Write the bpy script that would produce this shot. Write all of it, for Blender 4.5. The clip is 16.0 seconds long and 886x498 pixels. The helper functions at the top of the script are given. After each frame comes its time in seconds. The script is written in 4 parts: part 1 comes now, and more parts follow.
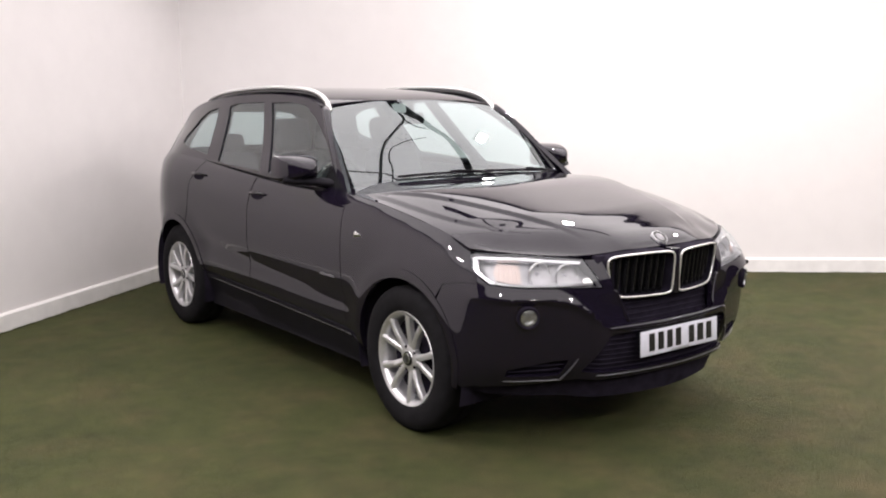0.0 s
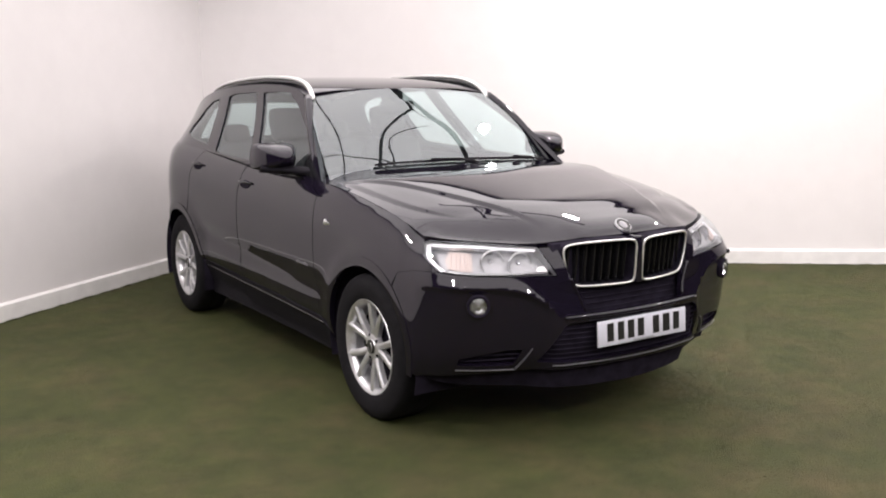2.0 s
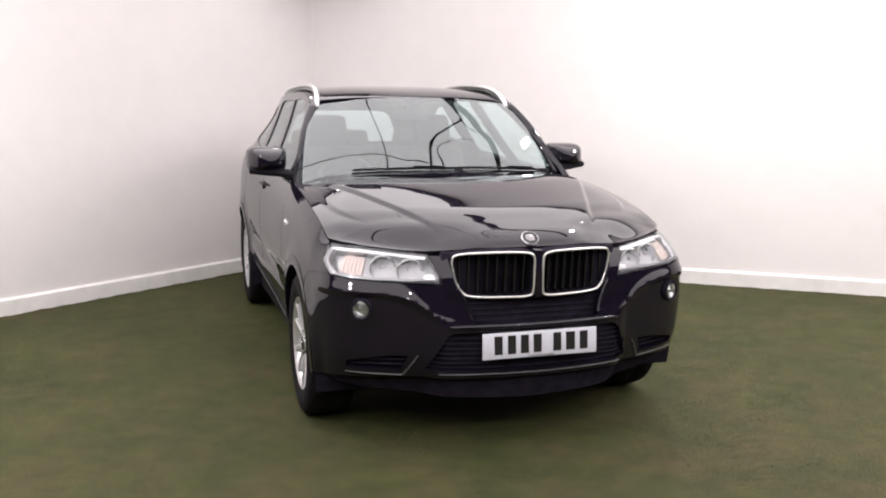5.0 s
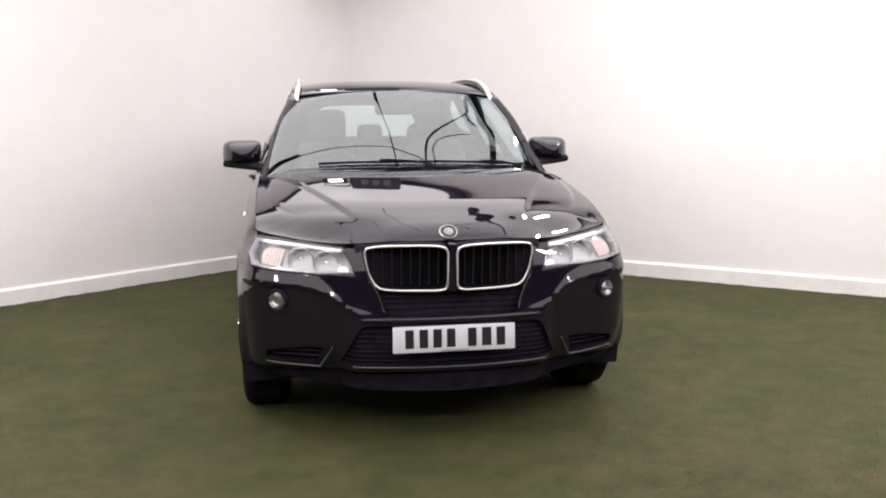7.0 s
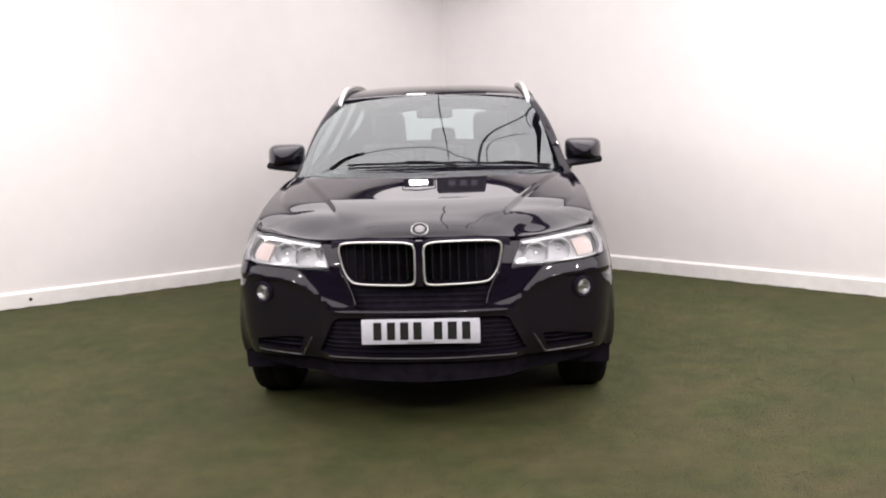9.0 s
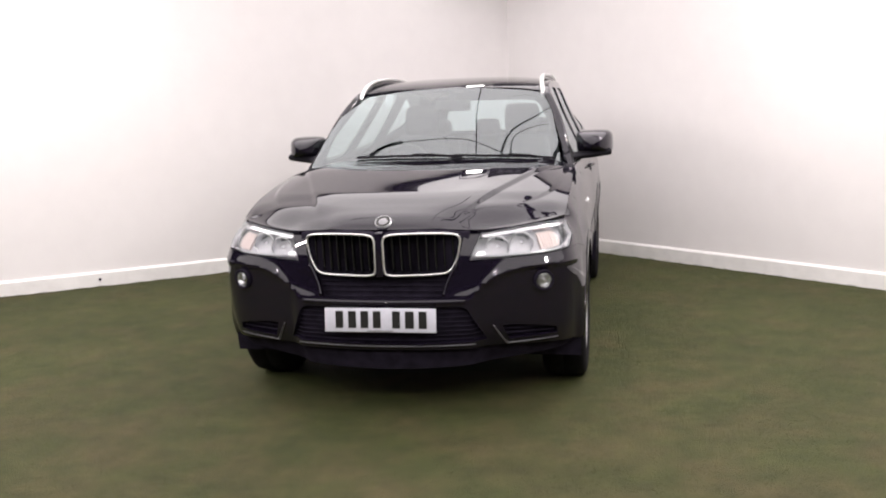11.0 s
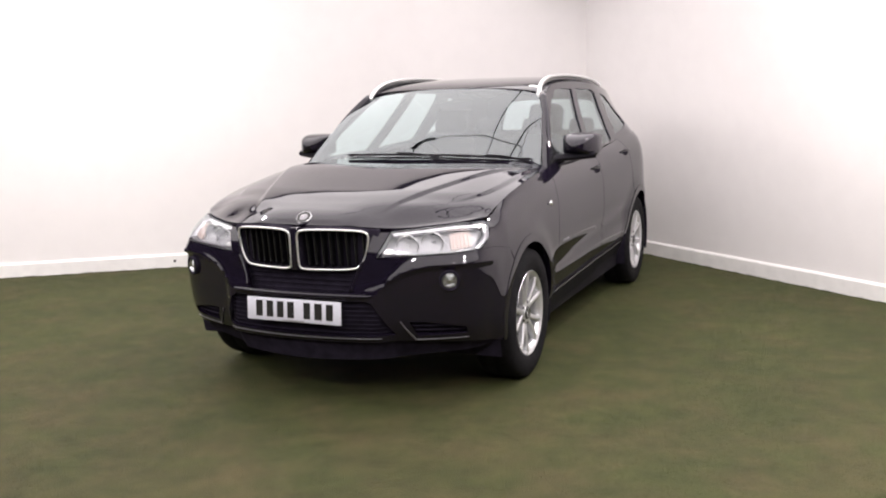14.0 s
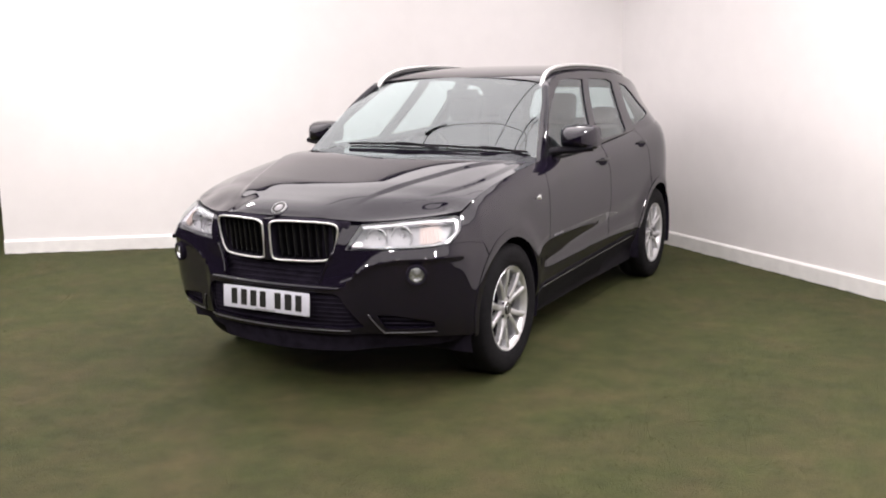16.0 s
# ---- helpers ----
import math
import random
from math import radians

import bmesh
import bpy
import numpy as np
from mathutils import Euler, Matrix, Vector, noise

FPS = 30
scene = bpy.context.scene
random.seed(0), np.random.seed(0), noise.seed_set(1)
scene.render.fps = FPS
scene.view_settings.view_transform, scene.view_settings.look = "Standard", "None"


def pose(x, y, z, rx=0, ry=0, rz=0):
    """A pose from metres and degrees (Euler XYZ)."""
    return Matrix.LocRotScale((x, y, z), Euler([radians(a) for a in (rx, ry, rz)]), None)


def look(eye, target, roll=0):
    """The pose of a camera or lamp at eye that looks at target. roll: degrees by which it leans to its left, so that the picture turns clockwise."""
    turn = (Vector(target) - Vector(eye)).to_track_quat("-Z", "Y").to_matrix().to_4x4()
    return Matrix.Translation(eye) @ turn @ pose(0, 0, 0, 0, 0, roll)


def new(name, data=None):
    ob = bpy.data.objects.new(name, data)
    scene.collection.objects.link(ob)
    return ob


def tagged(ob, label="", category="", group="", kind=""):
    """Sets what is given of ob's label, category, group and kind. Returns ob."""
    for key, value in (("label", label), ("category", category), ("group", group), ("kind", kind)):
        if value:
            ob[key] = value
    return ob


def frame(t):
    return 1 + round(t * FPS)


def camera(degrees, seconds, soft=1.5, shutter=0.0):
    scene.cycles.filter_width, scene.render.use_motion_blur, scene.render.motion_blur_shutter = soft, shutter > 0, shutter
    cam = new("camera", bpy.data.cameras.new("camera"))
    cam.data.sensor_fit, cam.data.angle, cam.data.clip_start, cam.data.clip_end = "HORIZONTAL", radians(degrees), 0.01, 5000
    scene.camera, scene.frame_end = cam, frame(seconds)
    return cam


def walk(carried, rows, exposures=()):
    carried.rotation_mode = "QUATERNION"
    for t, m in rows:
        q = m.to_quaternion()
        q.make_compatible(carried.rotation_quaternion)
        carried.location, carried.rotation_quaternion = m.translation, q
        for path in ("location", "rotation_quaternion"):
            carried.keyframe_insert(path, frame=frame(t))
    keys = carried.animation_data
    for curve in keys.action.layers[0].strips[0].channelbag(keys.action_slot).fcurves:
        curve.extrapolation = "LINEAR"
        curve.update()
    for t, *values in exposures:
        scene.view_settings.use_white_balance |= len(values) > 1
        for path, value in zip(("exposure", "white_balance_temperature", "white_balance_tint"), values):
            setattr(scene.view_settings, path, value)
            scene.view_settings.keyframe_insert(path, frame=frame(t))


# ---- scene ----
cam = camera(49.46, 16.0, 2.0)
PATH = [
    (0, (-3.362, -3.585, 1.552), (-2.175, -2.005, 1.238), -0.17),
    (0.5, (-3.247, -3.651, 1.539), (-2.084, -2.054, 1.227), -0.72),
    (1, (-3.158, -3.706, 1.536), (-2.018, -2.094, 1.221), -0.74),
    (1.5, (-3.040, -3.774, 1.527), (-1.922, -2.147, 1.206), -0.77),
    (2, (-2.917, -3.853, 1.519), (-1.860, -2.187, 1.192), -0.76),
    (2.5, (-2.677, -4.018, 1.508), (-1.716, -2.294, 1.185), -0.34),
    (3, (-2.478, -4.103, 1.499), (-1.567, -2.352, 1.180), -0.37),
    (3.5, (-2.282, -4.191, 1.507), (-1.435, -2.410, 1.173), -0.44),
    (4, (-2.076, -4.323, 1.488), (-1.317, -2.500, 1.169), -0.79),
    (4.2, (-1.968, -4.377, 1.498), (-1.254, -2.533, 1.193), -0.72),
    (6.3, (-0.957, -4.674, 1.462), (-0.531, -2.745, 1.151), -0.29),
    (6.5, (-0.870, -4.659, 1.446), (-0.471, -2.722, 1.150), -0.64),
    (7, (-0.691, -4.742, 1.477), (-0.366, -2.792, 1.170), -0.35),
    (7.5, (-0.486, -4.791, 1.517), (-0.248, -2.830, 1.205), -0.68),
    (8, (-0.219, -4.896, 1.491), (-0.091, -2.923, 1.190), -0.39),
    (10.3, (0.799, -5.001, 1.452), (0.519, -3.041, 1.166), -1.94),
    (10.5, (0.888, -5.006, 1.457), (0.578, -3.053, 1.158), -1.56),
    (11, (1.082, -5.008, 1.487), (0.716, -3.068, 1.172), -1.81),
    (11.5, (1.413, -5.012, 1.493), (0.970, -3.088, 1.175), -1.10),
    (12, (1.604, -4.970, 1.486), (1.103, -3.061, 1.164), -1.31),
    (12.5, (1.794, -4.908, 1.515), (1.238, -3.015, 1.189), -1.24),
    (13, (2.044, -4.866, 1.489), (1.388, -3.002, 1.185), -1.18),
    (13.5, (2.279, -4.799, 1.493), (1.571, -2.956, 1.177), -1.52),
    (14, (2.445, -4.720, 1.488), (1.663, -2.906, 1.173), -1.30),
    (14.5, (2.580, -4.646, 1.542), (1.765, -2.848, 1.220), -1.10),
    (15, (2.757, -4.563, 1.524), (1.883, -2.793, 1.202), -1.30),
    (15.5, (2.884, -4.488, 1.536), (1.960, -2.744, 1.210), -0.98),
    (16, (2.913, -4.462, 1.556), (1.980, -2.730, 1.198), -0.60),
]
walk(cam, [(t, look(eye, target, roll)) for t, eye, target, roll in PATH],
     [(0, 0.82), (13.0, 0.83), (14.5, 0.94), (15.4, 0.94), (16.0, 0.89)])

# ---- world and lamps ----
world = bpy.data.worlds.new("world")
scene.world = world
world.use_nodes = True
world.node_tree.nodes["Background"].inputs[0].default_value = (1.0, 0.97, 0.95, 1)
world.node_tree.nodes["Background"].inputs[1].default_value = 0.02

# x, y, turn, watts of each ceiling lamp
LAMPS = [(1.95, 1.31, 51, 24.6), (3.1, 0.2, 51, 15), (-2.8, 0.8, 37, 27.3),
         # these six in front are unseen, added to fill walls and turf
         (-3.2, -1.8, 0, 26.4), (3.0, -1.8, 0, 23.8), (-1.2, -4.9, 0, 35.2), (1.2, -4.9, 0, 37), (-3.8, -4.4, 0, 22), (3.8, -4.4, 0, 22)]


def area_lamp(name, x, y, z, sx, sy, watts, colour=(1.0, 0.918, 0.915), target=None):
    light = bpy.data.lights.new(name, "AREA")
    light.shape, light.size, light.size_y, light.energy, light.color = "RECTANGLE", sx, sy, watts, colour
    ob = new(name, light)
    ob.matrix_world = look((x, y, z), target) if target else pose(x, y, z)
    return ob


# ---- materials ----
def material(name, colour=(0.5, 0.5, 0.5), rough=0.5, metal=0.0, coat=0.0, coat_rough=0.03, grain=0.0, grain_scale=40.0,
             bump=0.0, bump_scale=200.0, emit=None, ior=1.5, stain=0.0, stain_scale=1.5, spec=0.5):
    m = bpy.data.materials.new(name)
    m.use_nodes = True
    nt = m.node_tree
    b = nt.nodes["Principled BSDF"]
    b.inputs["Base Color"].default_value = (*colour, 1)
    b.inputs["Roughness"].default_value = rough
    b.inputs["Metallic"].default_value = metal
    b.inputs["IOR"].default_value = ior
    b.inputs["Specular IOR Level"].default_value = spec
    b.inputs["Coat Weight"].default_value = coat
    b.inputs["Coat Roughness"].default_value = coat_rough
    b.inputs["Coat IOR"].default_value = 1.50
    co = nt.nodes.new("ShaderNodeTexCoord")
    if grain or stain:
        last = None
        for amount, scale in ((grain, grain_scale), (stain, stain_scale)):
            if not amount:
                continue
            n = nt.nodes.new("ShaderNodeTexNoise")
            n.inputs["Scale"].default_value, n.inputs["Detail"].default_value = scale, 5
            nt.links.new(co.outputs["Object"], n.inputs["Vector"])
            r = nt.nodes.new("ShaderNodeMapRange")
            r.inputs[1].default_value, r.inputs[2].default_value = 0.3, 0.7
            r.inputs[3].default_value, r.inputs[4].default_value = 1 - amount, 1 + amount
            nt.links.new(n.outputs["Fac"], r.inputs[0])
            mul = nt.nodes.new("ShaderNodeVectorMath")
            mul.operation = "SCALE"
            if last:
                nt.links.new(last, mul.inputs[0])
            else:
                mul.inputs[0].default_value = colour
            nt.links.new(r.outputs[0], mul.inputs["Scale"])
            last = mul.outputs[0]
        nt.links.new(last, b.inputs["Base Color"])
    if bump:
        n = nt.nodes.new("ShaderNodeTexNoise")
        n.inputs["Scale"].default_value, n.inputs["Detail"].default_value = bump_scale, 4
        nt.links.new(co.outputs["Object"], n.inputs["Vector"])
        k = nt.nodes.new("ShaderNodeBump")
        k.inputs["Strength"].default_value, k.inputs["Distance"].default_value = bump, 0.01
        nt.links.new(n.outputs["Fac"], k.inputs["Height"])
        nt.links.new(k.outputs[0], b.inputs["Normal"])
    if emit:
        b.inputs["Emission Color"].default_value = (*emit[:3], 1)
        b.inputs["Emission Strength"].default_value = emit[3]
    return m


def glass(name, tint, gloss_rough=0.0, least=0.08):
    """Thin pane: tinted see-through with mirror gloss that rises from the least value towards grazing."""
    m = bpy.data.materials.new(name)
    m.use_nodes = True
    nt = m.node_tree
    nt.nodes.remove(nt.nodes["Principled BSDF"])
    t = nt.nodes.new("ShaderNodeBsdfTransparent")
    t.inputs[0].default_value = (*tint, 1)
    g = nt.nodes.new("ShaderNodeBsdfGlossy")
    g.inputs["Roughness"].default_value = gloss_rough
    g.inputs["Color"].default_value = (0.93, 0.985, 1.0, 1)
    f = nt.nodes.new("ShaderNodeLayerWeight")
    f.inputs["Blend"].default_value = 0.5
    p = nt.nodes.new("ShaderNodeMath")
    p.operation = "POWER"
    p.inputs[1].default_value = 5.0
    r = nt.nodes.new("ShaderNodeMath")
    r.operation = "MULTIPLY_ADD"
    r.inputs[1].default_value, r.inputs[2].default_value = 1 - least, least
    mix = nt.nodes.new("ShaderNodeMixShader")
    nt.links.new(f.outputs["Facing"], p.inputs[0])
    nt.links.new(p.outputs[0], r.inputs[0])
    nt.links.new(r.outputs[0], mix.inputs[0])
    nt.links.new(t.outputs[0], mix.inputs[1])
    nt.links.new(g.outputs[0], mix.inputs[2])
    nt.links.new(mix.outputs[0], nt.nodes["Material Output"].inputs["Surface"])
    return m


PAINT = material("black_metallic_paint", (0.0074, 0.0056, 0.0116), 0.5, 0.0, 1.0, 0.012, grain=0.3, grain_scale=900, spec=0.0)
TRIM = material("black_gloss_trim", (0.01, 0.01, 0.011), 0.18, grain=0.2, grain_scale=60)
PLASTIC = material("black_grained_plastic", (0.010, 0.009, 0.0125), 0.6, spec=0.1, bump=0.25, bump_scale=700, grain=0.2, grain_scale=30)
DARK = material("matt_black_plastic", (0.015, 0.0125, 0.0205), 0.9, grain=0.3, grain_scale=20, spec=0.06)
RUBBER = material("tyre_rubber", (0.0095, 0.009, 0.0105), 0.8, spec=0.1, bump=0.2, bump_scale=400, grain=0.25, grain_scale=25)
ALLOY = material("silver_alloy", (0.66, 0.66, 0.68), 0.33, 0.75, 0.4, 0.1, grain=0.06, grain_scale=80)
BRIGHT = material("satin_chrome", (0.88, 0.87, 0.86), 0.3, 0.75, grain=0.03, grain_scale=50)
CHROME = material("chrome", (0.82, 0.82, 0.82), 0.09, 1.0, grain=0.03, grain_scale=50)
SATIN = material("satin_aluminium", (0.78, 0.775, 0.77), 0.28, 0.85, grain=0.05, grain_scale=90)
FOGSILVER = material("fog_lamp_silver", (0.7, 0.7, 0.72), 0.12, 0.95, grain=0.1, grain_scale=120)
SILVER = material("silver_painted_plastic", (0.13, 0.125, 0.135), 0.3, 0.4, grain=0.08, grain_scale=60)
HOUSING = material("lamp_housing_silver", (0.42, 0.41, 0.43), 0.5, 0.25, grain=0.25, grain_scale=90, bump=0.3, bump_scale=120)
AMBER = material("amber_plastic", (0.54, 0.44, 0.41), 0.5, 0.0, grain=0.1, grain_scale=80)
REFLECTOR = material("lamp_reflector", (0.68, 0.67, 0.70), 0.24, 0.92, grain=0.04, grain_scale=70)
LAMPGREY = material("lamp_bezel_grey", (0.28, 0.275, 0.29), 0.32, 0.4, grain=0.06, grain_scale=50)
CLOTH = material("dark_seat_cloth", (0.03, 0.03, 0.033), 0.85, bump=0.3, bump_scale=500, grain=0.25, grain_scale=60)
HEADLINER = material("grey_headliner", (0.2, 0.195, 0.19), 0.9, grain=0.08, grain_scale=60)
PLATEWHITE = material("white_plate", (0.56, 0.565, 0.63), 0.35, grain=0.04, grain_scale=60)
INK = material("plate_black", (0.012, 0.012, 0.012), 0.4, grain=0.1, grain_scale=60)
GLASS = glass("tinted_glass", (0.70, 0.80, 0.80), least=0.185)
SIDE_GLASS = glass("side_window_glass", (0.74, 0.85, 0.84), least=0.13)
CLEAR = glass("clear_lens", (0.93, 0.94, 0.95), least=0.06)
WALL = material("white_wall_paint", (0.715, 0.69, 0.685), 0.6, grain=0.015, grain_scale=6, bump=0.05, bump_scale=60, stain=0.02, stain_scale=0.7)
SKIRT = material("white_skirting_gloss", (0.75, 0.735, 0.72), 0.35, grain=0.06, grain_scale=9, stain=0.06, stain_scale=1.3)
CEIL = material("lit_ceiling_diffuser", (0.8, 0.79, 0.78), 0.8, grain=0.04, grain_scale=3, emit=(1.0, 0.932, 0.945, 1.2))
DIM = material("hall_ceiling_paint", (0.1, 0.1, 0.1), 0.8, grain=0.08, grain_scale=3)
CABLE = material("black_cable", (0.01, 0.01, 0.01), 0.6, grain=0.2, grain_scale=30)
HALL = material("hall_dark_wall", (0.05, 0.045, 0.045), 0.8, grain=0.15, grain_scale=2)


def turf_material():
    m = bpy.data.materials.new("artificial_turf")
    m.use_nodes = True
    nt = m.node_tree
    b = nt.nodes["Principled BSDF"]
    b.inputs["Roughness"].default_value = 0.8
    b.inputs["Specular IOR Level"].default_value = 0.25
    co = nt.nodes.new("ShaderNodeTexCoord")

    def noise_node(scale, detail, rough=0.55):
        n = nt.nodes.new("ShaderNodeTexNoise")
        n.inputs["Scale"].default_value, n.inputs["Detail"].default_value, n.inputs["Roughness"].default_value = scale, detail, rough
        nt.links.new(co.outputs["Object"], n.inputs["Vector"])
        return n

    big, mid, fine = noise_node(1.1, 4), noise_node(7, 5, 0.65), noise_node(160, 3)
    ramp = nt.nodes.new("ShaderNodeValToRGB")
    ramp.color_ramp.elements[0].position, ramp.color_ramp.elements[1].position = 0.3, 0.72
    ramp.color_ramp.elements[0].color = (0.0276, 0.0325, 0.0104, 1)
    ramp.color_ramp.elements[1].color = (0.0695, 0.0722, 0.0276, 1)
    add = nt.nodes.new("ShaderNodeMath")
    add.operation = "MULTIPLY_ADD"
    add.inputs[1].default_value = 0.4
    nt.links.new(big.outputs["Fac"], add.inputs[0])
    sc = nt.nodes.new("ShaderNodeMath")
    sc.operation = "MULTIPLY"
    sc.inputs[1].default_value = 0.6
    nt.links.new(mid.outputs["Fac"], sc.inputs[0])
    nt.links.new(sc.outputs[0], add.inputs[2])
    nt.links.new(add.outputs[0], ramp.inputs[0])
    r = nt.nodes.new("ShaderNodeMapRange")
    r.inputs[1].default_value, r.inputs[2].default_value, r.inputs[3].default_value, r.inputs[4].default_value = 0.3, 0.7, 0.7, 1.3
    nt.links.new(fine.outputs["Fac"], r.inputs[0])
    mul = nt.nodes.new("ShaderNodeVectorMath")
    mul.operation = "SCALE"
    wear = noise_node(2.3, 6, 0.6)
    hue = nt.nodes.new("ShaderNodeValToRGB")
    hue.color_ramp.elements[0].position, hue.color_ramp.elements[1].position = 0.36, 0.64
    hue.color_ramp.elements[0].color = (0.95, 1.0, 0.78, 1)
    hue.color_ramp.elements[1].color = (1.27, 1.03, 1.13, 1)
    sep = nt.nodes.new("ShaderNodeSeparateXYZ")
    nt.links.new(co.outputs["Object"], sep.inputs[0])
    front_tone = nt.nodes.new("ShaderNodeMapRange")      # browner towards the front, from y = 0.5 to y = -3
    front_tone.inputs[1].default_value, front_tone.inputs[2].default_value, front_tone.inputs[3].default_value, front_tone.inputs[4].default_value = 0.5, -3.0, -0.10, 0.06
    nt.links.new(sep.outputs["Y"], front_tone.inputs[0])
    both = nt.nodes.new("ShaderNodeMath")
    nt.links.new(wear.outputs["Fac"], both.inputs[0])
    nt.links.new(front_tone.outputs[0], both.inputs[1])
    nt.links.new(both.outputs[0], hue.inputs[0])
    tint = nt.nodes.new("ShaderNodeVectorMath")
    tint.operation = "MULTIPLY"
    nt.links.new(ramp.outputs[0], tint.inputs[0])
    nt.links.new(hue.outputs[0], tint.inputs[1])
    nt.links.new(tint.outputs[0], mul.inputs[0])
    nt.links.new(r.outputs[0], mul.inputs["Scale"])
    nt.links.new(mul.outputs[0], b.inputs["Base Color"])
    k = nt.nodes.new("ShaderNodeBump")
    k.inputs["Strength"].default_value, k.inputs["Distance"].default_value = 0.7, 0.02
    nt.links.new(fine.outputs["Fac"], k.inputs["Height"])
    nt.links.new(k.outputs[0], b.inputs["Normal"])
    return m


TURF = turf_material()


# ---- mesh helpers ----
def part(name, bm, mat, parent=None, label="", smooth=False, kind=""):
    me = bpy.data.meshes.new(name)
    bm.to_mesh(me)
    bm.free()
    me.materials.append(mat)
    if smooth:
        for p in me.polygons:
            p.use_smooth = True
        if smooth is not True:
            me.set_sharp_from_angle(angle=radians(smooth))
    ob = new(name, me)
    if parent:
        ob.parent = parent
    return tagged(ob, label, kind=kind)


def box(bm, x0, x1, y0, y1, z0, z1, bevel=0.0, m=None):
    r = bmesh.ops.create_cube(bm, size=1)
    bmesh.ops.transform(bm, verts=r["verts"], matrix=Matrix.LocRotScale(((x0 + x1) / 2, (y0 + y1) / 2, (z0 + z1) / 2), None, (x1 - x0, y1 - y0, z1 - z0)))
    vs = r["verts"]
    if bevel:
        e = list({e for v in vs for e in v.link_edges})
        out = bmesh.ops.bevel(bm, geom=e, offset=bevel, segments=2, profile=0.5, affect="EDGES")
        vs = list({v for f in out["faces"] for v in f.verts} | {v for v in vs if v.is_valid})
    if m:
        bmesh.ops.transform(bm, verts=vs, matrix=m)
    return vs


def lathe(bm, profile, n=48, m=Matrix()):
    """Ring surface round the local x axis; profile: (radius, x) pairs."""
    rows = [[bm.verts.new(m @ Vector((x, r * math.cos(2 * math.pi * i / n), r * math.sin(2 * math.pi * i / n)))) for i in range(n)] for r, x in profile]
    for a, b in zip(rows, rows[1:]):
        for i in range(n):
            bm.faces.new((a[i], a[(i + 1) % n], b[(i + 1) % n], b[i]))
    return rows


def tube(bm, pts, r, n=8, closed=False, flat=1.0, up=(0, 0, 1)):
    """Tube along points; flat squeezes it along up."""
    pts = [Vector(p) for p in pts]
    rows, k = [], len(pts)
    for i, p in enumerate(pts):
        a, b = (pts[i - 1], pts[(i + 1) % k]) if closed else (pts[max(i - 1, 0)], pts[min(i + 1, k - 1)])
        t = (b - a).normalized()
        s = t.cross(Vector(up))
        s = s.normalized() if s.length > 1e-4 else t.orthogonal().normalized()
        w = s.cross(t)
        rr = r(i / (k - 1)) if callable(r) else r
        rows.append([bm.verts.new(p + rr * (math.cos(q) * s + flat * math.sin(q) * w)) for q in (2 * math.pi * j / n for j in range(n))])
    pairs = list(zip(rows, rows[1:])) + ([(rows[-1], rows[0])] if closed else [])
    for a, b in pairs:
        for j in range(n):
            bm.faces.new((a[j], a[(j + 1) % n], b[(j + 1) % n], b[j]))
    if not closed:
        bm.faces.new(rows[0][::-1])
        bm.faces.new(rows[-1])
    bmesh.ops.recalc_face_normals(bm, faces=bm.faces[:])


def spline(points, n=8, closed=False):
    """Catmull-Rom through points of any dimension."""
    p = [np.array(q, float) for q in points]
    k, out = len(p), []
    for i in range(k if closed else k - 1):
        a, b, c, d = (p[(i + j - 1) % k] if closed else p[min(max(i + j - 1, 0), k - 1)] for j in range(4))
        for s in range(n):
            t = s / n
            out.append(0.5 * (2 * b + (c - a) * t + (2 * a - 5 * b + 4 * c - d) * t * t + (3 * b - a - 3 * c + d) * t ** 3))
    if not closed:
        out.append(p[-1])
    return out


def curve(*pairs):
    """A smooth function through (x, y) pairs."""
    dense = np.array(spline(pairs, 64))
    xs, ys = np.maximum.accumulate(dense[:, 0]), dense[:, 1]
    return lambda x: float(np.interp(x, xs, ys))


def smoothstep(a, b, x):
    t = min(max((x - a) / (b - a), 0.0), 1.0)
    return t * t * (3 - 2 * t)


